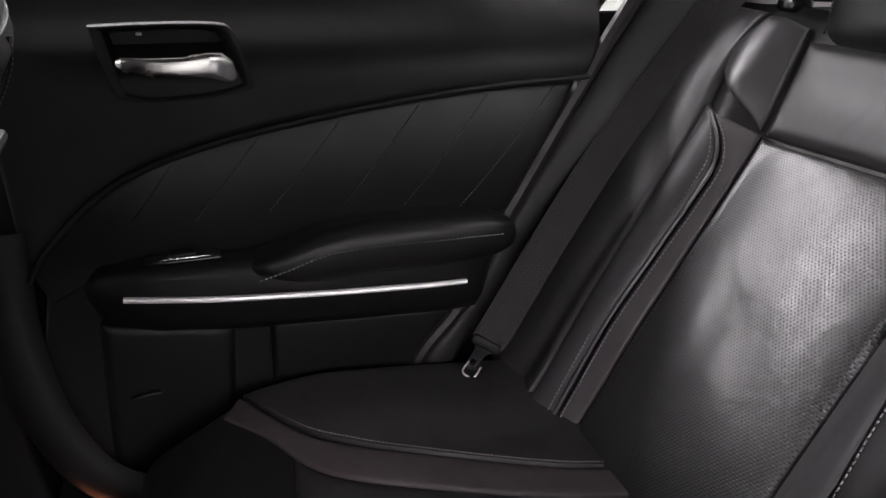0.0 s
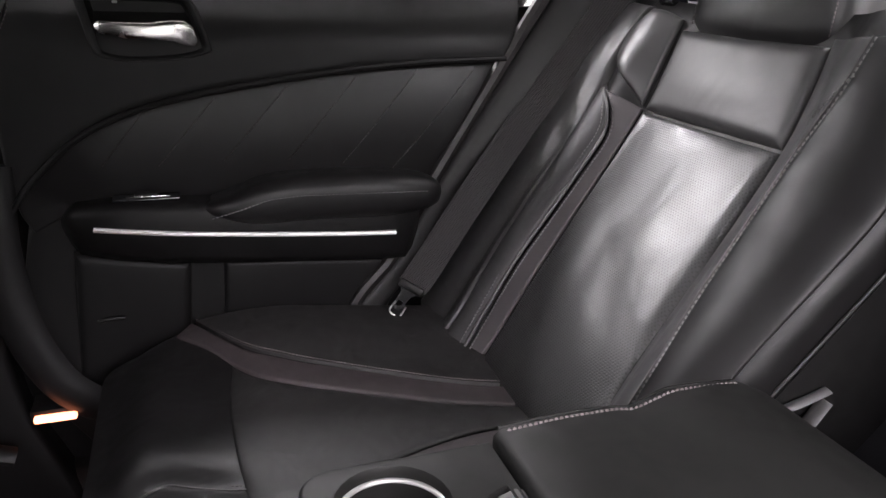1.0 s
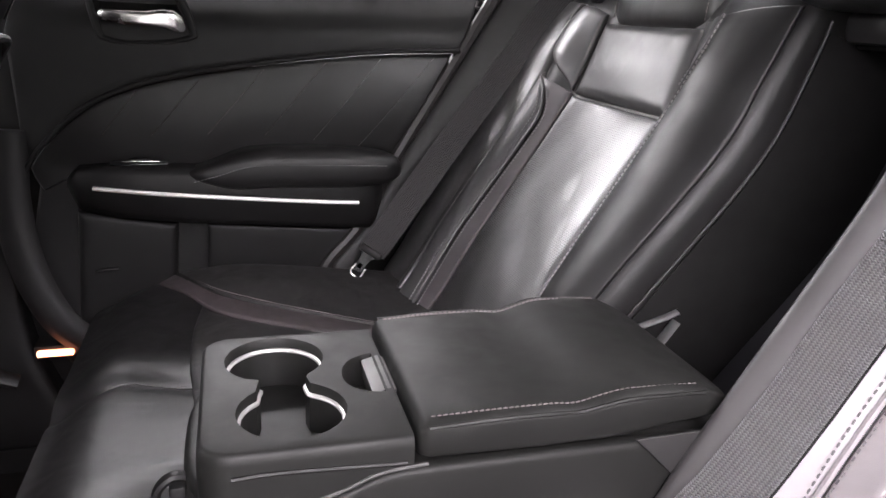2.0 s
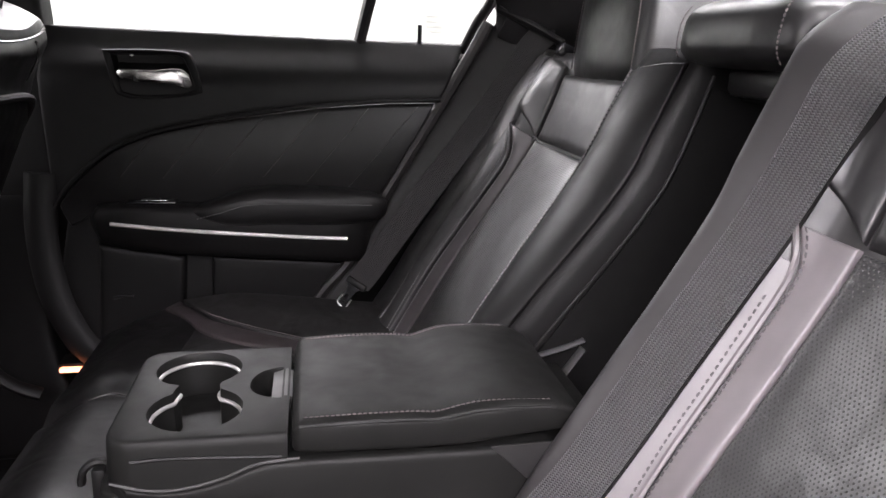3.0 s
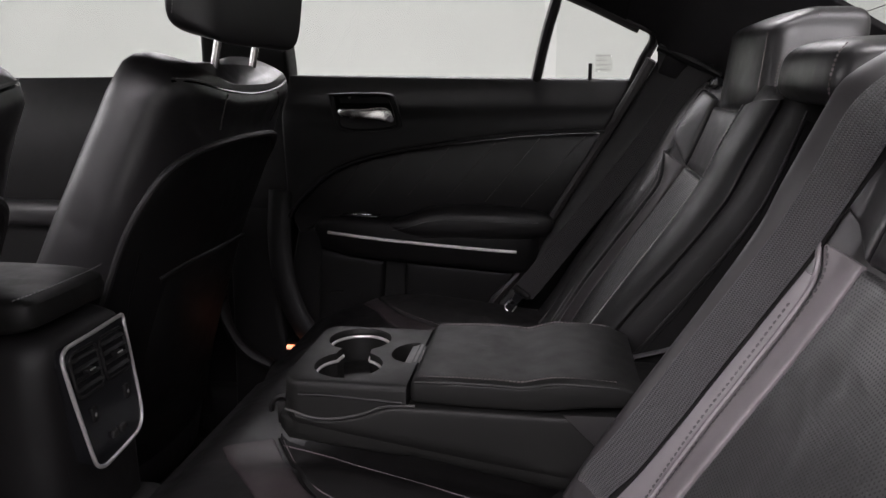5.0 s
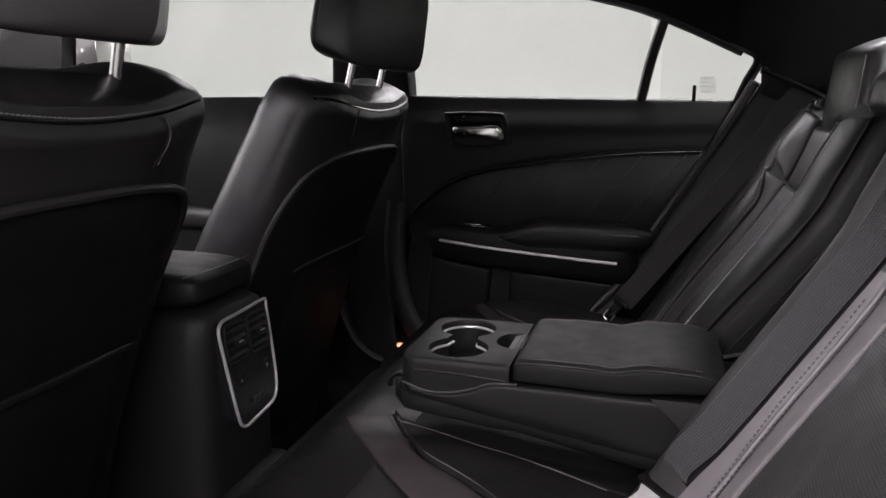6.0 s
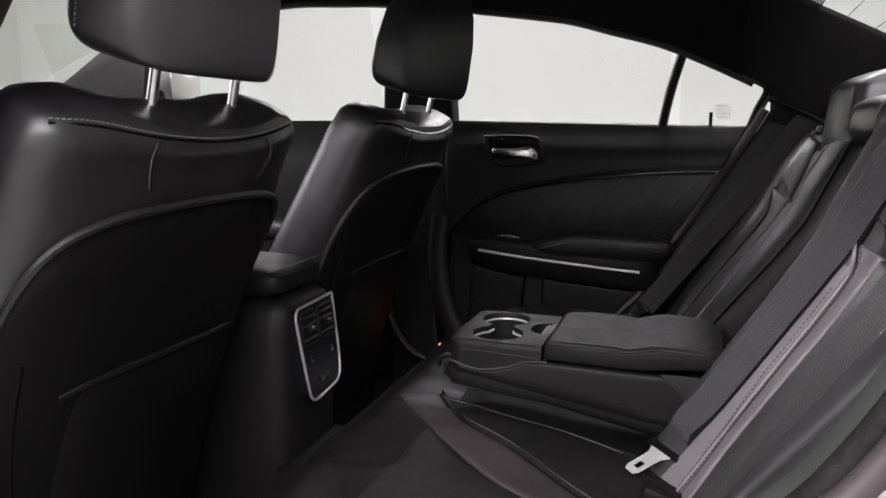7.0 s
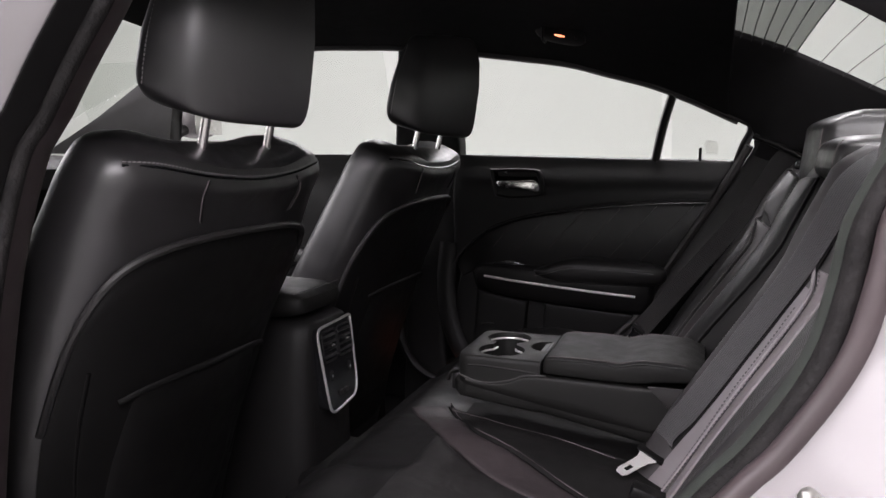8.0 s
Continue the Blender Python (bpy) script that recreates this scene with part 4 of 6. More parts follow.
def bolster(sg, u, l):
    """How far the seat face stands forward u metres outboard of the seat's middle; the near back leans further back."""
    t = _out if u > 0 else (_far_in if sg > 0 else _near_in)
    a = abs(u)
    if u < 0 and sg > 0 and a > 0.2:
        a = 0.2 + (a - 0.2) * 0.092 / (inner_edge(sg, l) - 0.2)
    h = float(np.interp(a, t[:, 0], t[:, 1]))
    lean = 0.0 if sg > 0 else (-0.033 + 0.04 * min(l, 0.5)) * (1 - smooth(-0.12, 0.14, u))
    flatten = 0.65 if u > 0 else (0.35 if sg > 0 else 0.25)
    return (h * (1 - flatten * smooth(0.40, 0.54, l)) if h > 0 else h) + lean - 0.05 * smooth(0.515, 0.60, l)


SEAT_MID = 0.366
WELT_A = [(0.203, 0.388), (0.184, 0.375), (0.160, 0.350), (0.147, 0.318), (0.146, 0.27), (0.147, 0.175), (0.148, 0.09), (0.140, -0.05)]
WELT_B = [(0.196, 0.490), (0.193, 0.435), (0.179, 0.372), (0.178, 0.30), (0.186, 0.19), (0.198, 0.09), (0.206, -0.05)]
WELT_N = [(0.190, 0.386), (0.186, 0.377), (0.1800, 0.357), (0.1772, 0.327), (0.1762, 0.245), (0.1755, 0.19), (0.173, 0.13), (0.171, 0.08), (0.166, -0.05)]


def seat_back(sg):
    s = thing("rear_seat_back", "upright black leather rear seat with perforated centre and piped bolsters", "rear seat", "rear seat backs")

    def face(extra=0.0):
        return lambda u, l: back_point(sg * (SEAT_MID + u), l, bolster(sg, u, l) + extra)

    fwd = (-0.85, 0, 0.5)
    g = []
    fr = np.concatenate([np.linspace(0, 0.04, 6), np.linspace(0.05, 0.22, 18), np.linspace(0.24, 0.8, 26), np.linspace(0.82, 1, 12)])
    for f in fr:
        row = []
        for l in np.linspace(-0.08, 0.52 if sg > 0 else 0.575, 38):
            outb = float(np.interp(l, (-0.08, 0.19, 0.38, 0.46, 0.515), (0.340, 0.340, 0.335, 0.30, 0.255)))
            outb = outb if sg > 0 else min(outb, 0.272)
            inner = inner_edge(sg, l)
            row.append(face(-0.004)(-inner + (outb + inner) * f, l))
        g.append(row)
    # Same body, darker leather far and lighter near: light put into the colour.
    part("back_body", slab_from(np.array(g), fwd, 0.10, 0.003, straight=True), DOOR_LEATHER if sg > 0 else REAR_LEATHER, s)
    in_t, in_b = (0.120, 0.138) if sg > 0 else (0.1395, 0.136)
    joint = 0.370 if sg > 0 else 0.385
    out_t, out_b = 0.124, 0.116

    def creases(a, b):
        """Soft folds and sitting marks of the worn centre."""
        fold = 0.0016 * np.sin(a * 36 + 3 * np.sin(b * 14 + sg)) * np.sin(b * 15 + 1.3 * sg)
        fold = fold - 0.0018 * np.exp(-((a - 0.15 - 0.25 * (b - 0.2)) / 0.02) ** 2 - ((b - 0.2) / 0.05) ** 2)
        fold = fold + 0.0016 * np.exp(-((a - 0.10 + 0.4 * (b - 0.27)) / 0.026) ** 2 - ((b - 0.27) / 0.07) ** 2)
        return fold * np.minimum(1, 12 * np.minimum(a, a.max() - a))

    part("perforated_panel", patch([(-in_b, -0.05), (out_b, -0.05)], [(-in_t, joint - 0.0015), (out_t, joint - 0.0015)], fwd, n=(36, 50), thick=0.012, rnd=0.007, place=face(0.003),
                                   crown=0.014 if sg > 0 else 0.004, dents=creases), PERF, s, "perforated black leather centre panel, slightly creased")
    # Near panel in the darker leather: roof shade put into its colour.
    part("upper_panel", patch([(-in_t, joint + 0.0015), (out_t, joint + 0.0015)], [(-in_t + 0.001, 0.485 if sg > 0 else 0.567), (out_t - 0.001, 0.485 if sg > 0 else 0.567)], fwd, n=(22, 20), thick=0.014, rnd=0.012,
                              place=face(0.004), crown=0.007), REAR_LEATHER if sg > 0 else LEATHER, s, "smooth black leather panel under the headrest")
    # outboard side: strip, piped bolster, wing and shoulder
    edge = [(out_t + (out_b - out_t) * f, joint + 0.001 - (joint + 0.051) * f) for f in np.linspace(0, 1, 6)]
    strip_top = WELT_A[1:]
    part("bolster_strip", patch([(a + 0.002, b) for a, b in edge], [(a - 0.002, b) for a, b in strip_top], fwd, n=(30, 8), thick=0.012, rnd=0.004, place=face(0.003)), STRIP_GREY, s,
         "narrow grey-brown leather strip beside the piping")
    outer = [(0.2065, 0.388), (0.204, 0.345), (0.199, 0.27), (0.192, 0.18), (0.186, 0.08), (0.176, -0.05)]
    wing = [(0.235, 0.512), (0.275, 0.470), (0.305, 0.42), (0.320, 0.36), (0.326, 0.28), (0.328, 0.18), (0.330, 0.08), (0.330, -0.05)] if sg > 0 else [(0.235, 0.505), (0.25, 0.46), (0.265, 0.36), (0.266, 0.28), (0.266, 0.18), (0.266, 0.08), (0.266, -0.05)]
    bol = part("side_bolster", patch([(a + 0.001, b) for a, b in WELT_A[1:]], outer, fwd, n=(36, 12), thick=0.02, rnd=0.005, place=face(0.004), crown=0.003), LEATHER_SOFT, s, "raised leather side bolster")
    part("piping", tube([face(0.0055)(a, b) for a, b in WELT_A[1:]], 0.0024, 6, 60), REAR_LEATHER, bol, "raised leather piping")
    for off in (-0.0075, 0.0075):
        part("stitching", stitches([face(0.0060)(a + off, b) for a, b in WELT_A[1:]], fwd), THREAD, bol, "grey thread stitches")
    part("outer_wing", patch([(0.183, 0.508), (0.205, 0.470), (0.209, 0.432)] + [(a + 0.003, b) for a, b in outer], wing, fwd, n=(44, 14), thick=0.02, rnd=0.007, place=face(0.006), crown=0.006), REAR_LEATHER, s, "black leather outer wing of the seat")
    part("shoulder", patch([(out_t + 0.003, joint + 0.004), (out_t + 0.038, joint + 0.030), (0.205, 0.430)], [(out_t + 0.003, 0.497), (out_t + 0.03, 0.504), (0.178, 0.505)], fwd,
                           right=[(0.205, 0.430), (0.212, 0.465), (0.178, 0.505)], n=(16, 16), thick=0.014, rnd=0.006, place=face(0.004), crown=0.003), REAR_LEATHER, s, "leather shoulder panel")
    # inboard side: strip, broad bolster rolled over the edge
    if sg > 0:
        # Far bolster darker than near: how light falls is in the leather colours.
        welt = WELT_B
        edge = [(in_t + (in_b - in_t) * f, 0.492 - 0.542 * f) for f in np.linspace(0, 1, 6)]
        roll = [(inner_edge(sg, l) - 0.012, l) for l in (0.505, 0.42, 0.34, 0.25, 0.15, 0.05, -0.05)]
        top_mat, strip_mat = DOOR_LEATHER, LEATHER_SOFT
    else:
        welt = WELT_N
        edge = [(in_t + (in_b - in_t) * f, joint - (joint + 0.05) * f) for f in np.linspace(0, 1, 6)]
        roll = [(0.250, l) for l in (0.565, 0.50, 0.43, 0.36, 0.30, 0.22, 0.15, 0.05, -0.05)]
        # Near strip and piping take the lit leather, sheen painted in.
        top_mat, strip_mat = BOLSTER_GREY, LEATHER_LIT
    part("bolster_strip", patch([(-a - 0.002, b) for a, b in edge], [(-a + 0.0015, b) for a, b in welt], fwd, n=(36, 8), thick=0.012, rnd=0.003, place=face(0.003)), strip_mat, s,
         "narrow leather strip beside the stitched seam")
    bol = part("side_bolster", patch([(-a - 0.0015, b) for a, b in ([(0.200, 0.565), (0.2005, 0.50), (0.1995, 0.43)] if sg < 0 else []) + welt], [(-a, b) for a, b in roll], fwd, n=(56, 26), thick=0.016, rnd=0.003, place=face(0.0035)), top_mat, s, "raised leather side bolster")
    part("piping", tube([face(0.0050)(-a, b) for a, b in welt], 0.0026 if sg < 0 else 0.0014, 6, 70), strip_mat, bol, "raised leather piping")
    for off in ((-0.0058, 0.0052) if sg < 0 else (0.005,)):
        part("stitching", stitches([face(0.0058)(-a - off, b) for a, b in (welt[3:] if sg < 0 and off > 0 else welt)], fwd, step=0.006 if sg > 0 else 0.0065, length=0.0038 if sg > 0 else 0.004), THREAD if sg > 0 else THREAD_LEATHER, bol, "grey thread stitches")
    if sg > 0:
        part("seam_stitching", stitches([face(0.0062)(-0.172, 0.405), face(0.0062)(-0.196, 0.445), face(0.0062)(-0.205, 0.452)], fwd), THREAD, s, "grey thread stitches")
        part("edge_seam", tube([face(0.0)(-inner_edge(sg, l) + 0.001, l) for l in np.linspace(-0.04, 0.5, 10)], 0.0018, 6, 60), SUEDE, s, "dark seam along the seat edge")
    else:
        runs = [(0.565, 0.158), (0.505, 0.165), (0.45, 0.178), (0.38, 0.1845), (0.32, 0.1865), (0.25, 0.1872), (0.18, 0.1868), (0.11, 0.188), (0.05, 0.193)]
        part("bolster_split", patch([(-b - 0.0015, l) for l, b in runs], [(-b - 0.008, l) for l, b in runs], fwd, n=(50, 6), thick=0.003, rnd=0.0008, place=face(0.0046)), FELT, s,
             "dark split in the bolster beside the belt")
        # Bolster between piping and belt in the lit copy, sheen in its colour.
        part("bolster_edge", patch([(-a - 0.0015, b) for a, b in welt[2:]], [(-b - 0.002, l) for l, b in [(0.357, 0.1852)] + runs[4:] + [(-0.05, 0.198)]], fwd, n=(44, 8), thick=0.006, rnd=0.001, place=face(0.0042)), BOLSTER_LIT, s,
             "leather edge between piping and belt, lightened by painted sheen")
        # Near shoulder darkened like its panel, roof shade in the leather colour.
        part("shoulder", patch([(-in_t - 0.002, joint + 0.004), (-0.170, joint + 0.023), (-0.198, 0.434)], [(-in_t + 0.004, 0.567), (-0.165, 0.567), (-0.198, 0.567)], fwd,
                               n=(22, 24), thick=0.014, rnd=0.005, place=face(0.0035)), LEATHER, s, "leather shoulder panel")
        part("seam_stitching", stitches([face(0.0075)(-in_t - 0.005, 0.503), face(0.0075)(-0.175, 0.506), face(0.0065)(-0.21, 0.506)], fwd), THREAD_DIM, s, "grey thread stitches")

    # headrest
    def head(x, y, z):
        f = (z + 0.078) / 0.156
        wide = 1.0 - 0.10 * f * f
        back_ = 0.055 * smooth(0.045, 0.085, z) if y < 0 else 0.0
        return (1.088 + y + 0.10 * z + back_ + 0.018 * (x / 0.13) ** 2 * (y < 0), sg * SEAT_MID + x * wide, 0.917 + z)

    hr = part("headrest", pillow(0.130, 0.074, 0.078, 6.5, 9.0, head, (72, 36)), LEATHER, s, "plump fixed black leather headrest")
    for k in (1, -1):
        pts = [(head(k * 0.112, -0.0735, z)[0] - 0.0005, head(k * 0.112, 0, z)[1], 0.917 + z) for z in np.linspace(-0.06, 0.045, 7)]
        part("stitching", stitches(pts, (-1, 0, 0.2), step=0.0045, length=0.0032, width=0.0009), THREAD_DIM, hr, "dull thread stitches")
    return s


seat_back(1)
seat_back(-1)

# backs' inner cheeks and the opening behind the folded armrest
well = thing("armrest_well", "dark open well behind the folded armrest", "seat well", kind="structure")
for k, ys in ((1, [SEAT_MID - inner_edge(1, l) - 0.001 for l in np.linspace(-0.05, 0.49, 20)]), (-1, [-0.1075] * 20)):
    g = np.array([[back_point(y, l, n) for l, y in zip(np.linspace(-0.05, 0.49, 20), ys)] for n in (-0.18, -0.1, -0.04, -0.012)])
    part("cheek", slab_from(g, (0, -k, 0), 0.006, 0.002), FELT, well, "black carpet-lined cheek")
g = np.array([[back_point(y, l, -0.15) for l in np.linspace(-0.05, 0.5, 10)] for y in np.linspace(-0.108, 0.088, 6)])
part("well_back", slab_from(g, (-1, 0, 0.5), 0.01, 0.002), WELL_LEATHER, well, "dark leather back of the well")
part("well_top", block((0.07, 0.19, 0.012), (1.10, -0.013, 0.842), 0.004), CARPET, well, "black felt top of the well")

# centre headrest
def mid_head(x, y, z):
    return (1.083 + y + 0.15 * z + 0.008 * (x / 0.1) ** 2 * (1 if y < 0 else 0), 0.005 + x * (1 - 0.05 * (z > 0) * (z / 0.05) ** 2), 0.905 + z)


ch = thing("centre_headrest", "wide low black leather headrest over the middle of the rear seat", "headrest")
cush = part("cushion", pillow(0.108, 0.086, 0.036, 3.6, 7.0, mid_head, (72, 24)), LEATHER, ch)
for x in (-0.088, 0.092):
    pts = [(mid_head(x, -0.086 + 0.016 * (abs(z) / 0.036) ** 3, z)[0], mid_head(x, 0, z)[1], 0.905 + z) for z in np.linspace(-0.03, 0.03, 7)]
    part("stitching", stitches(pts, (-1, 0, 0), step=0.0045, length=0.0032, width=0.0009), THREAD_DIM, cush, "dull thread stitches")
part("mount", block((0.09, 0.2, 0.03), (1.095, 0.005, 0.856), 0.008), LEATHER, ch, "leather-covered mount below the cushion")


# cushion: one long bench with shaped seats
def cushion_z(x, y):
    u = abs(y) - SEAT_MID
    z = 0.432 - 0.030 * smooth(0.42, 0.80, x)
    z += 0.014 * smooth(0.10, 0.2, abs(u)) * smooth(0.34, 0.5, x)
    z -= 0.03 * smooth(0.265, 0.31, abs(u)) * (u > 0)
    z -= 0.02 * smooth(0.10, 0.03, abs(y)) * smooth(0.3, 0.45, x)
    roll_y = 0.286 - 0.9 * abs(x - 0.345) ** 1.0 * 0.45
    z -= 0.007 * math.exp(-((abs(y) - roll_y) / 0.016) ** 2) * smooth(0.45, 0.41, x)
    z += 0.005 * math.exp(-((abs(y) - roll_y - 0.05) / 0.035) ** 2) * smooth(0.45, 0.38, x)
    front = smooth(0.355, 0.272, x)
    return z - 0.027 * front ** 2


bench = thing("rear_bench", "black leather rear bench cushion with stitched seat panels", "seat cushion")
xs = np.concatenate([np.linspace(0, 0.2, 14), np.linspace(0.23, 1, 22)])


def cushion_front(y):
    return 0.268 + 0.15 * smooth(0.53, 0.70, abs(y)) ** 1.6


rows = []
for y in np.linspace(-0.668, 0.668, 190):
    xf = cushion_front(y)
    r = [(xf + 0.03, y, 0.14), (xf + 0.008, y, 0.24), (xf - 0.002, y, 0.32)]
    for f in xs:
        x = xf + (0.86 - xf) * f
        r.append((x, y, cushion_z(0.272 + (0.86 - 0.272) * f if f < 0.17 else x, y)))
    rows.append(r)
rows = np.array(rows)
body = part("cushion_body", slab_from(rows, (-0.3, 0, 1), 0.1, 0.02), SEAT_LEATHER, bench)


def on_bench(extra):
    return lambda x, y: (x, y, cushion_z(x, y) + extra)


def bench_panels(sg):
    m = lambda pts: [(x, sg * y) for x, y in pts]
    inner_lo = [(0.326, 0.025), (0.39, 0.107), (0.450, 0.181), (0.466, 0.196), (0.52, 0.236), (0.582, 0.270), (0.669, 0.302), (0.80, 0.325)]
    inner_hi = [(0.381, -0.017), (0.43, 0.060), (0.481, 0.137), (0.557, 0.180), (0.658, 0.240), (0.709, 0.262), (0.80, 0.282)]
    outer_lo = [(0.358, 0.596), (0.398, 0.540), (0.435, 0.480), (0.479, 0.444), (0.555, 0.412), (0.672, 0.375), (0.80, 0.345)]
    outer_hi = [(0.379, 0.629), (0.433, 0.532), (0.486, 0.496), (0.553, 0.470), (0.69, 0.420), (0.80, 0.390)]
    if sg > 0:
        inner_lo, inner_hi = [(0.455, 0.186)] + inner_lo[4:], [(0.47, 0.12)] + inner_hi[3:]
    far_in = [(0.392, -0.016), (0.46, 0.010), (0.522, 0.037), (0.629, 0.081), (0.719, 0.108), (0.80, 0.125)] if sg < 0 else [(0.48, 0.06), (0.522, 0.07), (0.629, 0.09), (0.719, 0.108), (0.80, 0.125)]
    far_out = [(0.415, 0.638), (0.48, 0.648), (0.56, 0.648), (0.68, 0.64), (0.80, 0.63)]
    part("centre_panel", patch(m([(0.424, 0.500), (0.435, 0.477), (0.479, 0.441), (0.555, 0.409), (0.672, 0.372), (0.80, 0.342)]), m([(0.428, 0.158), (0.47, 0.203), (0.53, 0.246), (0.66, 0.302), (0.80, 0.328)]), (0, 0, 1),
                               left=m([(0.424, 0.500), (0.414, 0.40), (0.416, 0.28), (0.428, 0.158)]), n=(24, 24), thick=0.01, rnd=0.006, place=on_bench(0.003), crown=0.003), SUEDE, bench,
         "matt black middle panel of the seat")
    for lo, hi, end in ((inner_lo, inner_hi, far_in), (outer_lo, outer_hi, far_out)):
        part("cushion_strip", patch(m(lo), m(hi), (0, 0, 1), n=(36, 8), thick=0.01, rnd=0.004, place=on_bench(0.004), crown=0.002), STRIP_LEATHER, bench,
                  "faded brown-black leather strip")
        pn = part("cushion_bolster", patch(m([(x + 0.004, y + (0.004 if hi is outer_hi else -0.004)) for x, y in hi]), m(end), (0, 0, 1), n=(36, 14), thick=0.008, rnd=0.003,
                                           place=on_bench(0.004), crown=0.002), MATT if hi is inner_hi else SUEDE, bench, "matt black bolster panel with stitched edge")
        sgn = 1 if hi is outer_hi else -1
        line = [on_bench(0.0052)(x + 0.0054, sg * (y + sgn * 0.009)) for x, y in hi]
        part("stitching", stitches(line, (0, 0, 1), step=0.0045, length=0.0032, width=0.0009, lift=0.0006), THREAD_DIM, pn, "dull brown thread stitches")
    if sg > 0:
        roll = [(x, 0.286 - 0.405 * abs(x - 0.345)) for x in (0.280, 0.30, 0.32, 0.345, 0.37, 0.40, 0.43)]
        part("roll_seam", tube([(x, y, cushion_z(x, y) + 0.0004 - 0.006 * smooth(0.31, 0.28, x)) for x, y in roll], 0.0016, 6, 40), RUBBER, bench, "dark seam across the front roll")
        part("stitching", stitches([(x, y + 0.006, cushion_z(x, y) + 0.0006) for x, y in roll[1:]], (0, 0, 1), step=0.0045, length=0.0032, width=0.0009), THREAD_DIM, bench, "dull thread stitches")


bench_panels(1)
bench_panels(-1)
part("middle_panel", patch([(0.425, -0.030), (0.52, -0.055), (0.63, -0.090), (0.80, -0.13)], [(0.425, 0.050), (0.52, 0.062), (0.63, 0.080), (0.80, 0.12)], (0, 0, 1), n=(30, 14), thick=0.008, rnd=0.004, place=on_bench(0.0045)), MATT, bench,
     "matt black middle panel under the armrest")
part("stitching", stitches([on_bench(0.0058)(x, -y) for x, y in ((0.40, 0.002), (0.46, 0.022), (0.522, 0.046), (0.629, 0.090), (0.719, 0.117))], (0, 0, 1), step=0.0045, length=0.0032, width=0.0009), THREAD_DIM, bench, "dull brown thread stitches")


# ---- folded centre armrest ----
rest = thing("folding_armrest", "folded-down black centre armrest with twin cup holder and padded lid", "armrest console")
YC, HW = -0.013, 0.098
base_sections = []
for x, hw, top, bot in ((0.434, 0.070, 0.52, 0.508), (0.438, 0.085, 0.524, 0.500), (0.45, 0.095, 0.526, 0.492), (0.50, 0.098, 0.526, 0.487), (0.583, 0.098, 0.528, 0.478),
                        (0.588, 0.098, 0.545, 0.478), (0.605, 0.098, 0.5455, 0.475), (0.75, 0.098, 0.5455, 0.447), (0.88, 0.096, 0.5455, 0.43)):
    base_sections.append([(x, YC + a, (top + bot) / 2 + b) for a, b in ring2d(hw, (top - bot) / 2, 6.0, 40)])
base = part("armrest_base", loft(base_sections), VINYL, rest, "black leather body of the armrest")
JOINT = [(0.449, 0.534), (0.48, 0.525), (0.51, 0.5255), (0.54, 0.533), (0.565, 0.543), (0.60, 0.5465), (0.74, 0.546), (0.86, 0.546)]
for sgn in (1, -1):
    part("side_cover", patch([(0.449, 0.496), (0.54, 0.486), (0.70, 0.458), (0.86, 0.435)], JOINT, (0, sgn, 0), n=(44, 10), thick=0.008, rnd=0.004,
                             place=lambda x, z: (x, YC + sgn * (0.1005 - 0.020 * smooth(0.035, 0.0, z - 0.4965 + 0.148 * (x - 0.449)) - 0.015 * smooth(0.462, 0.445, x)), z), crown=0.003), VINYL, base, "padded leather side of the armrest")
part("front_cover", patch([(YC - 0.086, 0.499), (YC + 0.086, 0.499)], [(YC - 0.086, 0.532), (YC + 0.086, 0.532)], (-1, 0, 0), n=(16, 10), thick=0.008, rnd=0.005,
                          place=lambda y, z: (0.434 + 0.016 * (abs(y - YC) / 0.086) ** 3, y, z), crown=0.004), VINYL, base, "padded leather front of the armrest")


# tray with two joined cup wells and a slot
def cup_outline():
    """The joined outline of both cup wells."""
    c1, c2, r = (0.502, 0.030), (0.510, -0.056), 0.0405
    pts = []
    for k in range(22):
        a = radians(-52 + 284 * k / 21)
        pts.append((c1[0] + r * math.cos(a), c1[1] + r * math.sin(a)))
    pts += [(0.488, -0.006), (0.486, -0.016)]
    for k in range(22):
        a = radians(128 + 284 * k / 21)
        pts.append((c2[0] + r * math.cos(a), c2[1] + r * math.sin(a)))
    pts += [(0.527, -0.018), (0.525, -0.006)]
    return pts


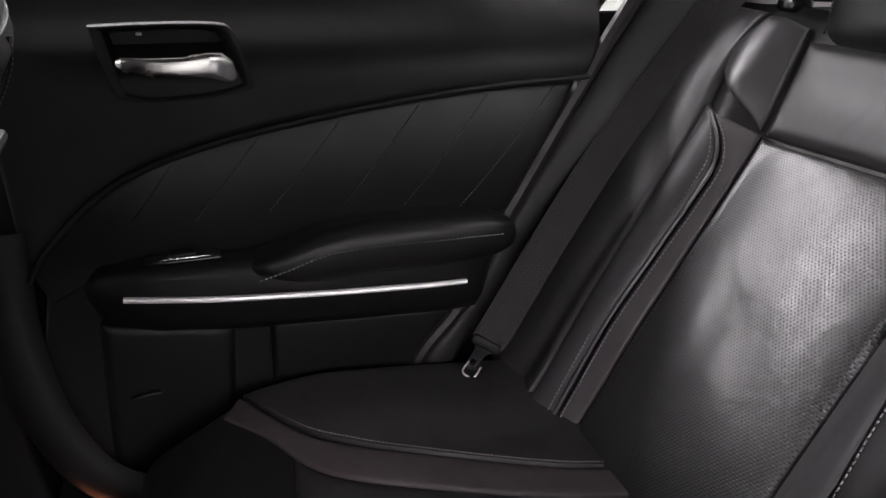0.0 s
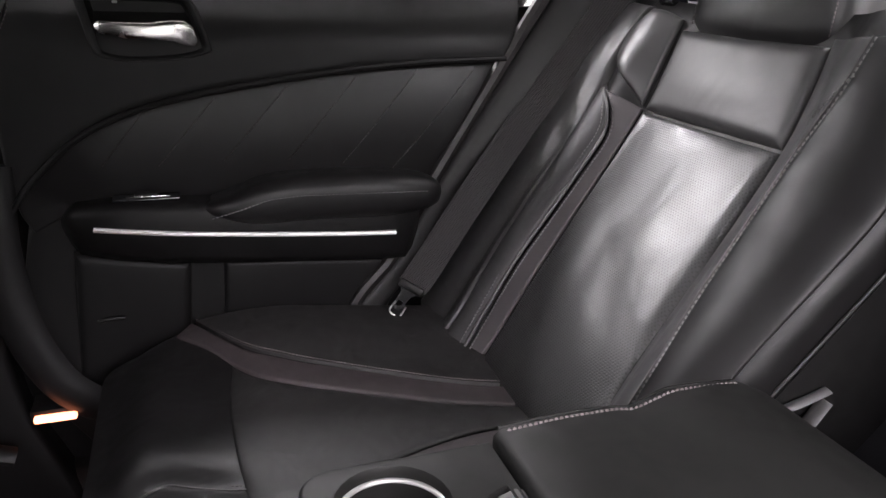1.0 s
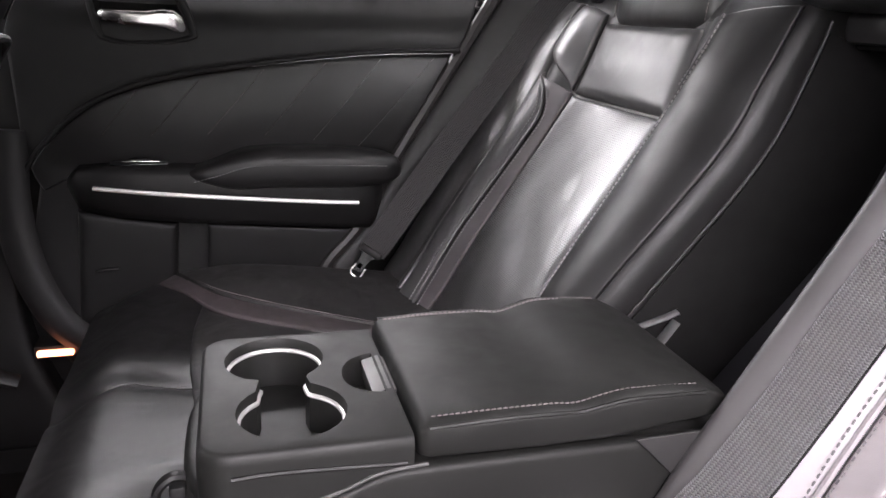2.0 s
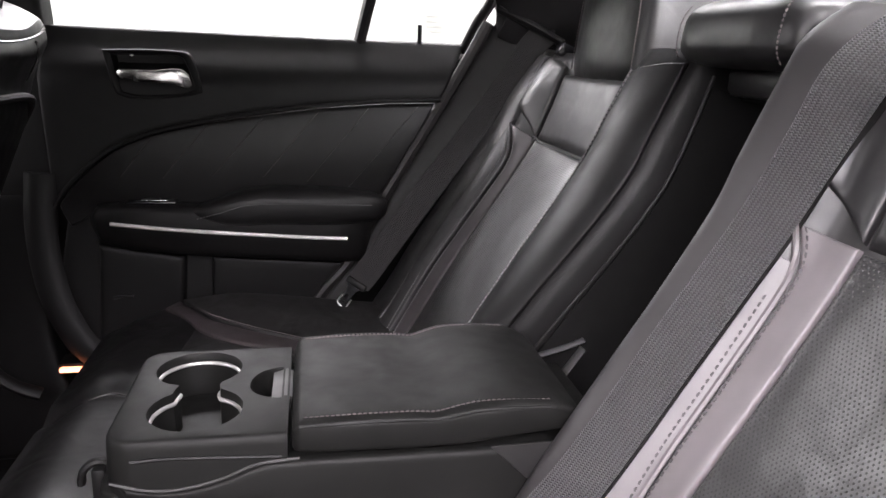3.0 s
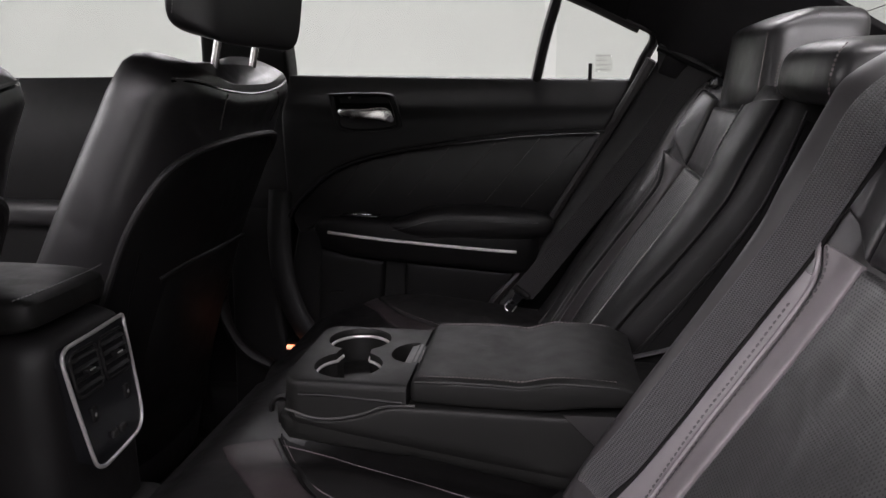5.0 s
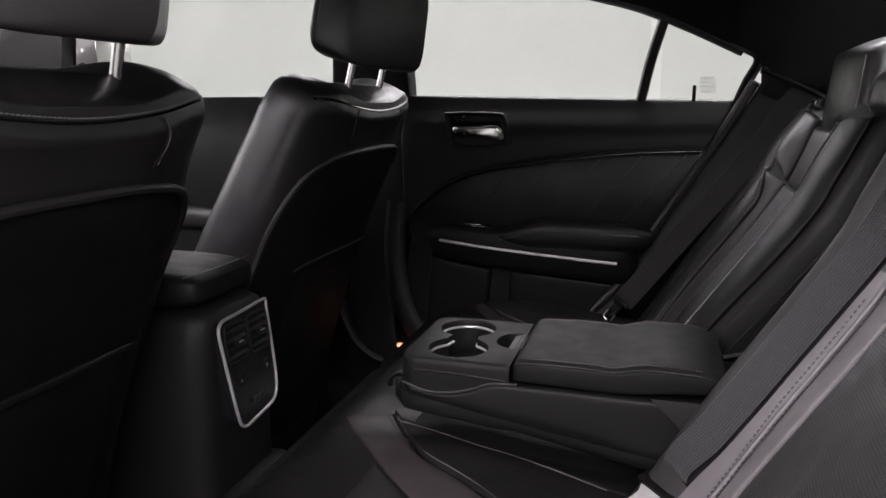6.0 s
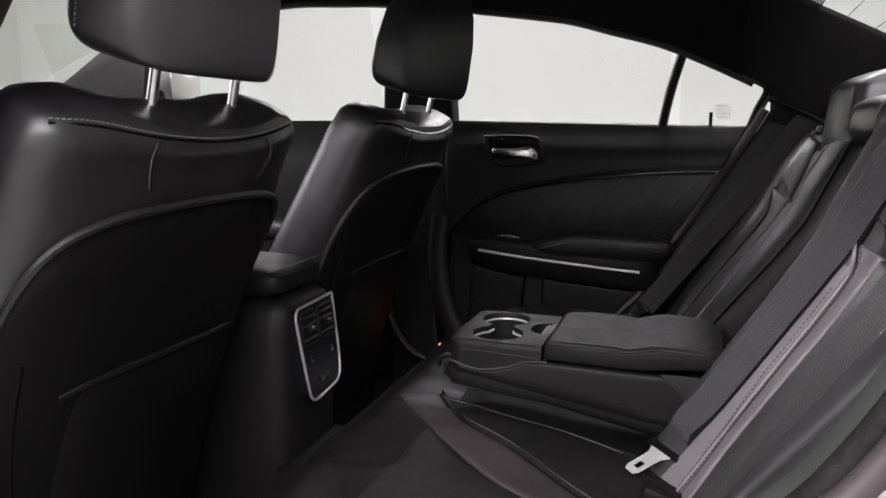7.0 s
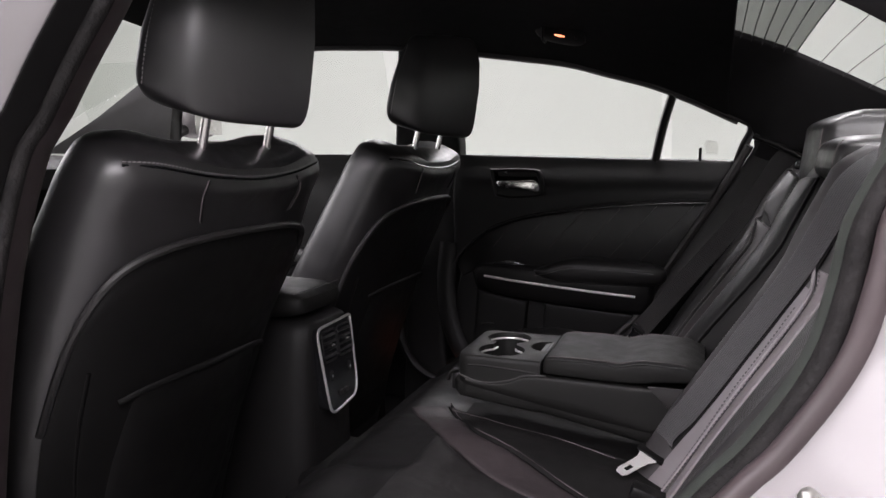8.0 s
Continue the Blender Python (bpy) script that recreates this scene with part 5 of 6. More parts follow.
def tray():
    bm = bmesh.new()
    x0, x1, y0, y1, z = 0.447, 0.590, YC - HW + 0.006, YC + HW - 0.010, 0.570
    hole = cup_outline()
    slot = spl([(0.583, 0.0255), (0.5785, 0.025), (0.566, 0.019), (0.5575, 0.008), (0.5535, -0.006), (0.5545, -0.022), (0.562, -0.034), (0.574, -0.041), (0.583, -0.043)], 24)
    n = 10
    corner = 0.022
    ring_out = [(x1, y1)] + [(x0 + corner - corner * math.sin(radians(90 * k / n)), y1 - corner + corner * math.cos(radians(90 * k / n))) for k in range(n + 1)]
    ring_out += [(x0 + corner - corner * math.cos(radians(90 * k / n)), y0 + corner - corner * math.sin(radians(90 * k / n))) for k in range(n + 1)] + [(x1, y0)]
    loops = []
    for pts in (ring_out, hole, slot):
        vs = [bm.verts.new((x, y, z)) for x, y in pts]
        loops.append(vs)
        for a, b in zip(vs, vs[1:] + vs[:1]):
            bm.edges.new((a, b))
    bmesh.ops.triangle_fill(bm, use_beauty=True, use_dissolve=False, edges=list(bm.edges))
    # outer skirt, rounded
    prev = loops[0]
    for dx, dz in ((0.0022, -0.0008), (0.0042, -0.003), (0.0052, -0.009), (0.006, -0.03), (0.006, -0.065)):
        ring = []
        for v in loops[0]:
            d = np.array((v.co.x - 0.52, v.co.y - YC)) if v.co.x < x1 - 1e-4 else np.array((0.0, v.co.y - YC))
            d = d / max(np.linalg.norm(d), 1e-6)
            ring.append(bm.verts.new((v.co.x + d[0] * dx, v.co.y + d[1] * dx, z + dz)))
        for j in range(len(ring)):
            k = (j + 1) % len(ring)
            bm.faces.new((prev[j], prev[k], ring[k], ring[j]))
        prev = ring
    # cup walls
    prev = loops[1]
    mx, my = 0.506, YC
    for f, dz in ((0.985, -0.002), (0.975, -0.008), (0.95, -0.064)):
        ring = [bm.verts.new((mx + (v.co.x - mx) * f, my + (v.co.y - my) * f, z + dz)) for v in loops[1]]
        for j in range(len(ring)):
            k = (j + 1) % len(ring)
            bm.faces.new((prev[j], prev[k], ring[k], ring[j]))
        prev = ring
    bm.faces.new(prev)
    prev = loops[2]
    for f, dz in ((0.985, -0.0012), (0.96, -0.004), (0.9, -0.028)):
        ring = [bm.verts.new((0.570 + (v.co.x - 0.570) * f, -0.009 + (v.co.y + 0.009) * f, z + dz)) for v in loops[2]]
        for j in range(len(ring)):
            k = (j + 1) % len(ring)
            bm.faces.new((prev[j], prev[k], ring[k], ring[j]))
        prev = ring
    bm.faces.new(prev)
    return bm


tray_ob = part("cup_tray", tray(), VINYL, rest, "black plastic tray with two joined cup wells", sharp=35)
ring_pts = [(x, y, 0.5655) for x, y in cup_outline()]
rr_ = np.array(ring_pts)
cc_ = np.array((0.506, YC, 0))
rr_[:, :2] = cc_[:2] + (rr_[:, :2] - cc_[:2]) * 0.965
part("cup_rim", tube([tuple(p) for p in rr_ + (0, 0, -0.006)], 0.0021, 8, 160, closed=True), SILVER, tray_ob, "slim silver ring inside the cup wells")
part("lid_latch", prism([(0.5865, 0.5705), (0.5925, 0.5685), (0.5895, 0.548), (0.5755, 0.548), (0.5735, 0.5665)], 0.060, "y", -0.039, 0.001), VINYL_LIGHT, tray_ob, "grey plastic lid latch in its finger recess")
for sgn in (1, -1):
    yy = YC + sgn * 0.0975
    part("seam", tube([(x, yy, z + 0.001) for x, z in JOINT[:-2]], 0.0018, 6, 30), SUEDE, base, "dark joint line")
    pts = [(0.466, yy, 0.553), (0.50, yy, 0.554), (0.585, yy, 0.550)]
    part("side_crease", tube(pts, 0.0018, 6, 24), PLASTIC, tray_ob)
clip = thing("belt_clip", "small black plastic clip at the front of the armrest", "clip")
part("hook", tube([(0.436, -0.055, 0.522), (0.424, -0.058, 0.526), (0.414, -0.060, 0.518), (0.412, -0.060, 0.506)], 0.005, 8, 16, flat=0.7), PLASTIC, clip)
part("strap", block((0.012, 0.022, 0.03), (0.428, -0.058, 0.508), 0.003), PLASTIC, clip)

# padded lid
lid_sections = []
for x, hw, top, bot in ((0.5935, 0.090, 0.571, 0.551), (0.5955, 0.095, 0.576, 0.549), (0.601, 0.0975, 0.5800, 0.5475), (0.65, 0.099, 0.5815, 0.5465), (0.695, 0.099, 0.5812, 0.5455), (0.716, 0.097, 0.579, 0.545),
                        (0.738, 0.100, 0.5850, 0.5465), (0.755, 0.102, 0.5885, 0.549), (0.79, 0.102, 0.589, 0.554), (0.822, 0.100, 0.586, 0.556), (0.845, 0.094, 0.575, 0.556)):
    lid_sections.append([(x, YC + a, (top + bot) / 2 + b) for a, b in ring2d(hw, (top - bot) / 2, 7.0, 56)])
lid = part("lid", loft(lid_sections), VINYL, rest, "padded black leather armrest lid", sharp=50)
for sgn in (1, -1):
    for dz, dy in ((0.0006, -0.006),):
        pts = [(0.603, YC + sgn * (0.0935 + dy), 0.5785 + dz), (0.65, YC + sgn * (0.0952 + dy), 0.5803 + dz), (0.695, YC + sgn * (0.0952 + dy), 0.5800 + dz),
               (0.716, YC + sgn * (0.0945 + dy), 0.5785 + dz), (0.738, YC + sgn * (0.0955 + dy), 0.5838 + dz), (0.76, YC + sgn * (0.0968 + dy), 0.5872 + dz), (0.82, YC + sgn * (0.0965 + dy), 0.5850 + dz)]
        part("stitching", stitches(pts, (0, sgn * 0.6, 0.8), step=0.0045, length=0.0032, width=0.001, lift=0.0008), THREAD_DIM, lid, "grey thread stitches")
    pts = [(0.60, YC + sgn * 0.0975, 0.5755), (0.65, YC + sgn * 0.0985, 0.5775), (0.695, YC + sgn * 0.0985, 0.577), (0.716, YC + sgn * 0.0968, 0.5752), (0.738, YC + sgn * 0.0995, 0.5805), (0.76, YC + sgn * 0.1012, 0.584), (0.82, YC + sgn * 0.0995, 0.582)]
    part("piping", tube(pts, 0.0016, 6, 40), VINYL, lid, "leather piping")
for sgn in (1, -1):
    part("hinge_cover", prism([(0.761, 0.551), (0.83, 0.552), (0.812, 0.515), (0.800, 0.513)], 0.003, "y", YC + sgn * 0.1045 - 0.0015, 0.001), PLASTIC_GREY, rest, "triangular dark hinge cover")
pull = thing("release_strap", "short black fabric release strap beside the armrest well", "strap")
part("loop", tube([(0.855, 0.076, 0.545), (0.880, 0.074, 0.553), (0.900, 0.072, 0.560), (0.915, 0.070, 0.567)], 0.006, 8, 30, flat=0.35), WEB, pull)
part("bar", tube([(0.893, 0.069, 0.527), (0.914, 0.069, 0.557)], 0.008, 8, 10, flat=0.35), VINYL_LIGHT, pull, "dark grey edge bar")


# ---- belts ----
def tongue_shape(parent, at, ax, ay, az, scale=1.0, metal=STEEL):
    """Steel tongue with a slot, under a black plastic grip."""
    ax, ay, az = (np.array(v, float) / np.linalg.norm(v) for v in (ax, ay, az))
    bm = bmesh.new()
    out_ = [(-0.011, 0.0), (-0.012, 0.012), (-0.018, 0.020), (-0.018, 0.024), (0.018, 0.024), (0.018, 0.020), (0.012, 0.012), (0.011, 0.0), (0.011, -0.020), (0.007, -0.026), (-0.007, -0.026), (-0.011, -0.020)]
    hole = [(-0.0055, -0.017), (-0.0055, -0.005), (0.0055, -0.005), (0.0055, -0.017)]
    faces = []
    for h in (-0.0012, 0.0012):
        ls = []
        for pts in (out_, hole):
            vs = [bm.verts.new(np.array(at) + scale * (ax * a + ay * b) + az * h) for a, b in pts]
            es = [bm.edges.new((p, q)) for p, q in zip(vs, vs[1:] + vs[:1])]
            ls.append((vs, es))
        bmesh.ops.triangle_fill(bm, use_beauty=True, use_dissolve=False, edges=ls[0][1] + ls[1][1])
        faces.append(ls)
    for k in (0, 1):
        a, b = faces[0][k][0], faces[1][k][0]
        for j in range(len(a)):
            i = (j + 1) % len(a)
            bm.faces.new((a[j], a[i], b[i], b[j]))
    part("tongue", bm, BRIGHT if metal is STEEL else metal, parent, "bare steel buckle tongue" if metal is STEEL else "black-coated buckle tongue", sharp=30)
    m = Matrix((np.append(ax, 0), np.append(ay, 0), np.append(az, 0), (0, 0, 0, 1))).transposed()
    m.translation = Vector(np.array(at) + scale * ay * 0.030)
    part("grip", block((0.056 * scale, 0.018 * scale, 0.011), (0, 0, 0), 0.004, None), PLASTIC, parent, "black plastic belt grip").matrix_local = m


# middle belt lying over the inboard bolster
def over(sg, u, l, n):
    return back_point(sg * (SEAT_MID + u), l, n)


belt = thing("seat_belt", "black woven seat belt lying over the leather bolster with steel tongue", "seat belt", "seat belts")
def on_bolster(u, l, lift):
    return over(-1, u, l, bolster(-1, u, l) + lift)


BELT = [(0.575, 0.196, 0.158), (0.545, 0.204, 0.160), (0.505, 0.211, 0.165), (0.45, 0.214, 0.178), (0.38, 0.2190, 0.1845), (0.32, 0.2215, 0.1865), (0.25, 0.2230, 0.1872), (0.18, 0.2225, 0.1868), (0.11, 0.225, 0.188), (0.06, 0.231, 0.194)]
lefts = [(1.20, -0.150, 0.888), (1.13, -0.152, 0.917)] + [on_bolster(-a, l, 0.0095) for l, a, b in BELT] + [(0.778, -0.126, 0.468)]
rights = [(1.20, -0.200, 0.882), (1.13, -0.200, 0.908)] + [on_bolster(-b, l, 0.0115) for l, a, b in BELT] + [(0.812, -0.158, 0.452)]
lc, rc = spl(lefts, 160), spl(rights, 160)
g = np.stack([rc + (lc - rc) * f for f in (0, 0.04, 0.25, 0.5, 0.75, 0.96, 1)], 0)
part("webbing", slab_from(g, (-0.5, -0.8, 0.3), 0.0016, 0.0006), WEB, belt)
tongue_shape(belt, (0.752, -0.163, 0.441), (-0.62, 0.78, 0.0), (0.73, 0.58, 0.35), (-0.27, -0.22, 0.93), 1.15)
part("return_webbing", ribbon([(0.776, -0.140, 0.448), (0.772, -0.155, 0.428), (0.80, -0.165, 0.405)], (-0.78, 0.56, 0.27), 0.047, n=20), WEB, belt)
buckle = thing("belt_buckle", "black belt buckle with red release button in the seat crease", "belt buckle")
part("housing", block((0.05, 0.03, 0.02), (0.775, -0.215, 0.418), 0.005, Matrix.Rotation(0.3, 4, "Y")), PLASTIC, buckle)
part("button", block((0.012, 0.02, 0.010), (0.757, -0.212, 0.417), 0.002, Matrix.Rotation(0.3, 4, "Y")), RED, buckle, "red release button")

# far belt from the pillar slot down to its buckle
belt2 = thing("seat_belt", "black woven seat belt hanging along the door-side seat edge", "seat belt", "seat belts")
run = [(1.012, 0.600, 0.912), (0.992, 0.612, 0.888), (0.955, 0.634, 0.82), (0.883, 0.652, 0.712), (0.79, 0.634, 0.592), (0.712, 0.611, 0.492), (0.692, 0.607, 0.468)]
# Far belt in the darkened webbing, with shade in its colour.
part("webbing", ribbon(run, (0.76, -0.36, -0.54), 0.047, n=70), WEB_SHADED, belt2)
tongue_shape(belt2, (0.676, 0.603, 0.452), (0.8, -0.3, -0.52), (0.60, 0.0, 0.80), (-0.4, -0.9, 0.3), 0.72, PLASTIC_GLOSS)
part("buckle_rim", tube([(0.664, 0.598, 0.452), (0.655, 0.598, 0.438), (0.668, 0.594, 0.428), (0.679, 0.594, 0.442)], 0.0014, 6, 24), SILVER, belt2, "thin bright buckle frame")
slot = thing("belt_guide", "black plastic belt guide on the rear pillar trim", "belt guide")
part("bezel", tube([(0.935, 0.628, 0.952), (0.985, 0.612, 0.93), (1.045, 0.598, 0.898)], 0.013, 8, 24, flat=0.6), PLASTIC, slot)
knob = tagged(part("backrest_release", block((0.03, 0.03, 0.022), (1.03, 0.535, 0.885), 0.006, Matrix.Rotation(0.35, 4, "Y")), PLASTIC_GLOSS), "black backrest release knob on the seat shoulder", "release knob")


# ---- front seats ----
def front_seat():
    s = thing("front_seat", "black leather front seat with hard back shell and map pocket", "car seat", "front seats")

    def rear(z):
        """x of the seat's rear face at height z."""
        return float(np.interp(z, (0.15, 0.3, 0.45, 0.6, 0.75, 0.82, 0.88, 0.905, 0.925), (0.0, 0.03, 0.068, 0.122, 0.180, 0.208, 0.234, 0.241, 0.238)))

    def halfw(z):
        return float(np.interp(z, (0.15, 0.3, 0.45, 0.6, 0.72, 0.80, 0.86, 0.90, 0.922, 0.936, 0.944), (0.235, 0.245, 0.254, 0.258, 0.255, 0.248, 0.242, 0.236, 0.226, 0.205, 0.16)))

    def deep(z):
        return float(np.interp(z, (0.15, 0.3, 0.5, 0.7, 0.8, 0.88, 0.912, 0.93, 0.944), (0.18, 0.185, 0.18, 0.172, 0.166, 0.150, 0.128, 0.10, 0.045)))

    def warp(x, y, z):
        """The top slopes down to the rear and dips between the posts."""
        t = smooth(0.82, 0.94, z)
        return (x, y, z + t * (0.020 - 0.54 * max(0.0, x - 0.13) - 0.016 * (1 - smooth(0.05, 0.17, abs(y)))))

    secs = []
    for z in [0.15, 0.25, 0.35, 0.45, 0.55, 0.63, 0.70, 0.75, 0.79, 0.82, 0.85, 0.875, 0.895, 0.91, 0.922, 0.932, 0.938, 0.942, 0.944]:
        d = deep(z)
        ring = []
        for a, b in ring2d(1, 1, 3.4, 56):
            bulge = 0.022 * (1 - a * a) * smooth(0.94, 0.75, z)
            ring.append(warp(rear(z) - d / 2 + b * d / 2 + (bulge if b > 0 else 0) - 0.02 * a * a * smooth(0.8, 0.6, z), a * halfw(z), z))
        secs.append(ring)
    back = part("backrest", loft(secs), LEATHER, s, "smooth black leather backrest", sharp=60)

    def rear_face(y, z, out_):
        a = min(abs(y) / halfw(z), 0.98)
        b = (1 - a ** 3.4) ** (1 / 3.4)
        d = deep(z)
        return warp(rear(z) - d / 2 + b * d / 2 + 0.022 * (1 - a * a) * smooth(0.94, 0.75, z) - 0.02 * a * a * smooth(0.8, 0.6, z) + out_, y, z)

    fwd = (1, 0, 0)
    arch = [(-0.236, 0.56), (-0.234, 0.66), (-0.226, 0.725), (-0.205, 0.768), (-0.16, 0.790), (-0.09, 0.799), (0, 0.801), (0.09, 0.799), (0.16, 0.790), (0.205, 0.768), (0.226, 0.725), (0.234, 0.66), (0.236, 0.56)]
    top = spl(arch, 60)
    g = []
    for (y, z) in top:
        col = []
        for f in np.linspace(0, 1, 26):
            zz = 0.22 + (z - 0.22) * f
            yy = y * (0.86 + 0.14 * smooth(0.2, 0.62, zz)) if zz < 0.62 else y
            col.append(rear_face(yy, zz, 0.006))
        g.append(col)
    shell = part("back_shell", slab_from(np.array(g), fwd, 0.02, 0.006), PLASTIC, s, "hard black plastic back shell")
    part("shell_rim", tube([rear_face(y, z + 0.002, 0.006) for y, z in arch], 0.0055, 8, 70), PLASTIC_GREY, shell, "dark grey raised edge of the shell")
    # map pocket
    ptop = [(-0.165, 0.592), (-0.12, 0.603), (0, 0.608), (0.12, 0.603), (0.165, 0.592)]
    pg = np.array([[rear_face(y * (0.94 + 0.06 * f), 0.30 + (z - 0.30) * f, 0.007 + 0.009 * math.sin(f * 2.7)) for f in np.linspace(0, 1, 16)] for y, z in spl(ptop, 26)])
    edge_fade = np.linspace(-1, 1, 26)[:, None] ** 6
    pg[..., 0] -= 0.018 * edge_fade
    pocket_ = part("map_pocket", slab_from(pg, fwd, 0.012, 0.004), PLASTIC, s, "black soft map pocket")
    part("pocket_edge", tube([rear_face(y, z - 0.004, 0.0125) for y, z in ptop], 0.005, 10, 40, flat=0.4, up=(1, 0, 0)), PLASTIC, pocket_, "bound top edge of the pocket")
    for k in (1, -1):
        part("shell_rib", tube([rear_face(k * y, z, 0.0055) for y, z in ((0.205, 0.64), (0.20, 0.56), (0.185, 0.46), (0.165, 0.38))], 0.004, 8, 24, flat=0.4, up=(1, 0, 0)), PLASTIC, shell, "raised rib of the shell")
    # seams over the shoulders
    top_seam = [(-0.222, 0.918), (-0.18, 0.926), (-0.10, 0.928), (0.0, 0.928), (0.10, 0.928), (0.18, 0.926), (0.222, 0.918)]
    part("seam", tube([rear_face(y, z, 0.0005) for y, z in top_seam], 0.0018, 6, 50), PLASTIC_GLOSS, back, "dark seam along the shoulders")
    part("stitching", stitches([rear_face(y, z + 0.006, 0.0015) for y, z in top_seam], (0.7, 0, 0.7)), THREAD, back, "grey thread stitches")
    for k in (1, -1):
        pts = [rear_face(k * y, z, 0.0022) for y, z in ((0.105, 0.922), (0.114, 0.872), (0.104, 0.822))]
        part("seam", tube(pts, 0.0012, 6, 24), PLASTIC, back, "dark upright seam")
        part("stitching", stitches([(x + 0.001, y + k * 0.004, z) for x, y, z in pts], (1, 0, 0.3), step=0.0045, length=0.0032, width=0.001), THREAD_DIM, back, "grey thread stitches")
    # headrest on two posts
    hx0, hz0 = 0.243, 1.057

    def head(x, y, z):
        f = (y + 0.068) / 0.136
        wide = (1.0 - 0.15 * smooth(-0.03, 0.11, z)) * (1.10 - 0.26 * f)
        low = 0.030 * (1 - f) * smooth(0.02, -0.10, z) - 0.006 * (1 - min(abs(x) / 0.12, 1)) * smooth(0.0, -0.1, z)
        ridge = 0.024 - 0.085 * max(0.0, math.sqrt((x / 0.15) ** 2 + 0.002) - 0.045)
        return (hx0 + 0.14 * z + y * (1 - 0.3 * smooth(0.02, 0.11, z)) + ridge * f, x * wide, hz0 + z + low)

    hr = part("headrest", pillow(0.150, 0.068, 0.112, 7.0, 6.5, head, (72, 36)), LEATHER, s, "smooth black leather headrest")
    for k in (1, -1):
        pts = [tuple(np.array(head(k * 0.1496, -0.035, z)) + (0, 0, 0)) for z in np.linspace(-0.085, 0.085, 8)]
        part("stitching", stitches(pts, (0, k, 0)), THREAD, hr, "grey thread stitches")
        post = part("post", tube([(0.198, k * 0.076, 0.885), (0.222, k * 0.076, 0.985)], 0.0065, 12, 8), CHROME, s, "chrome headrest post")
        part("post_guide", pillow(0.028, 0.020, 0.009, 2.4, 2.6, lambda x, y, z: (0.203 + y, k * 0.076 + x, 0.908 + z - 0.5 * y), (28, 10)), PLASTIC, s, "black plastic post guide")
    # seat cushion and base
    part("seat_cushion", pillow(0.27, 0.25, 0.09, 3.5, 4.0, lambda x, y, z: (-0.28 + x, y, 0.33 + z + 0.03 * (x < 0) * (x / 0.27) ** 2), (40, 16)), LEATHER, s)
    part("seat_base", block((0.46, 0.42, 0.14), (-0.24, 0, 0.19), 0.02), PLASTIC, s, "black plastic seat base")
    for k in (1, -1):
        part("seat_rail", block((0.5, 0.04, 0.06), (-0.2, k * 0.17, 0.09), 0.006), PLASTIC, s, "dark seat rail")
    return s


near_seat = front_seat()
near_seat.matrix_basis = Matrix.Translation((0, -0.383, 0))
copy_thing(near_seat, Matrix.Translation((0, 0.366, 0)))

# ---- centre console ----
console = thing("centre_console", "black centre console with silver-rimmed rear vents and padded lid", "centre console")
CY = -0.038
secs = []
for x, hw, top in ((-0.85, 0.10, 0.58), (-0.1, 0.10, 0.60), (0.08, 0.10, 0.605), (0.13, 0.098, 0.604), (0.155, 0.088, 0.60), (0.163, 0.07, 0.592)):
    secs.append([(x + max(0, 0.035 * (0.35 - ((top + 0.1) / 2 + b))), CY + a, (top + 0.1) / 2 + b) for a, b in ring2d(hw, (top - 0.1) / 2, 7.0, 40)])
part("console_body", loft(secs), PLASTIC_SOFT, console, "black soft plastic console body", sharp=50)
part("console_lid", pillow(0.28, 0.098, 0.030, 4.0, 9.0, lambda x, y, z: (-0.130 + x, CY + y * 0.9, 0.630 + z + 0.015 * (x < 0) * (x / 0.28)), (56, 16)), VINYL, console, "padded black leather console lid")
pts = [(0.135, CY - 0.088, 0.655), (0.144, CY - 0.05, 0.657), (0.147, CY, 0.658), (0.144, CY + 0.05, 0.657), (0.135, CY + 0.088, 0.655)]
part("stitching", stitches(pts, (0.5, 0, 0.8)), THREAD, console, "grey thread stitches")


def vent_point(y, z, n=0.0):
    return (0.1665 + (0.59 - z) * 0.13 + n, CY + y, z)


def vent_outline(k):
    pts = [(-0.068, 0.566), (-0.066, 0.578), (-0.056, 0.586), (0.0, 0.588), (0.060, 0.590), (0.064, 0.584), (0.063, 0.54), (0.061, 0.48), (0.057, 0.452), (0.048, 0.437), (0.030, 0.430), (-0.030, 0.424), (-0.046, 0.426), (-0.054, 0.436), (-0.059, 0.47), (-0.064, 0.52)]
    c = (0, 0.505)
    return [(y * k, c[1] + (z - c[1]) * k) for y, z in pts]


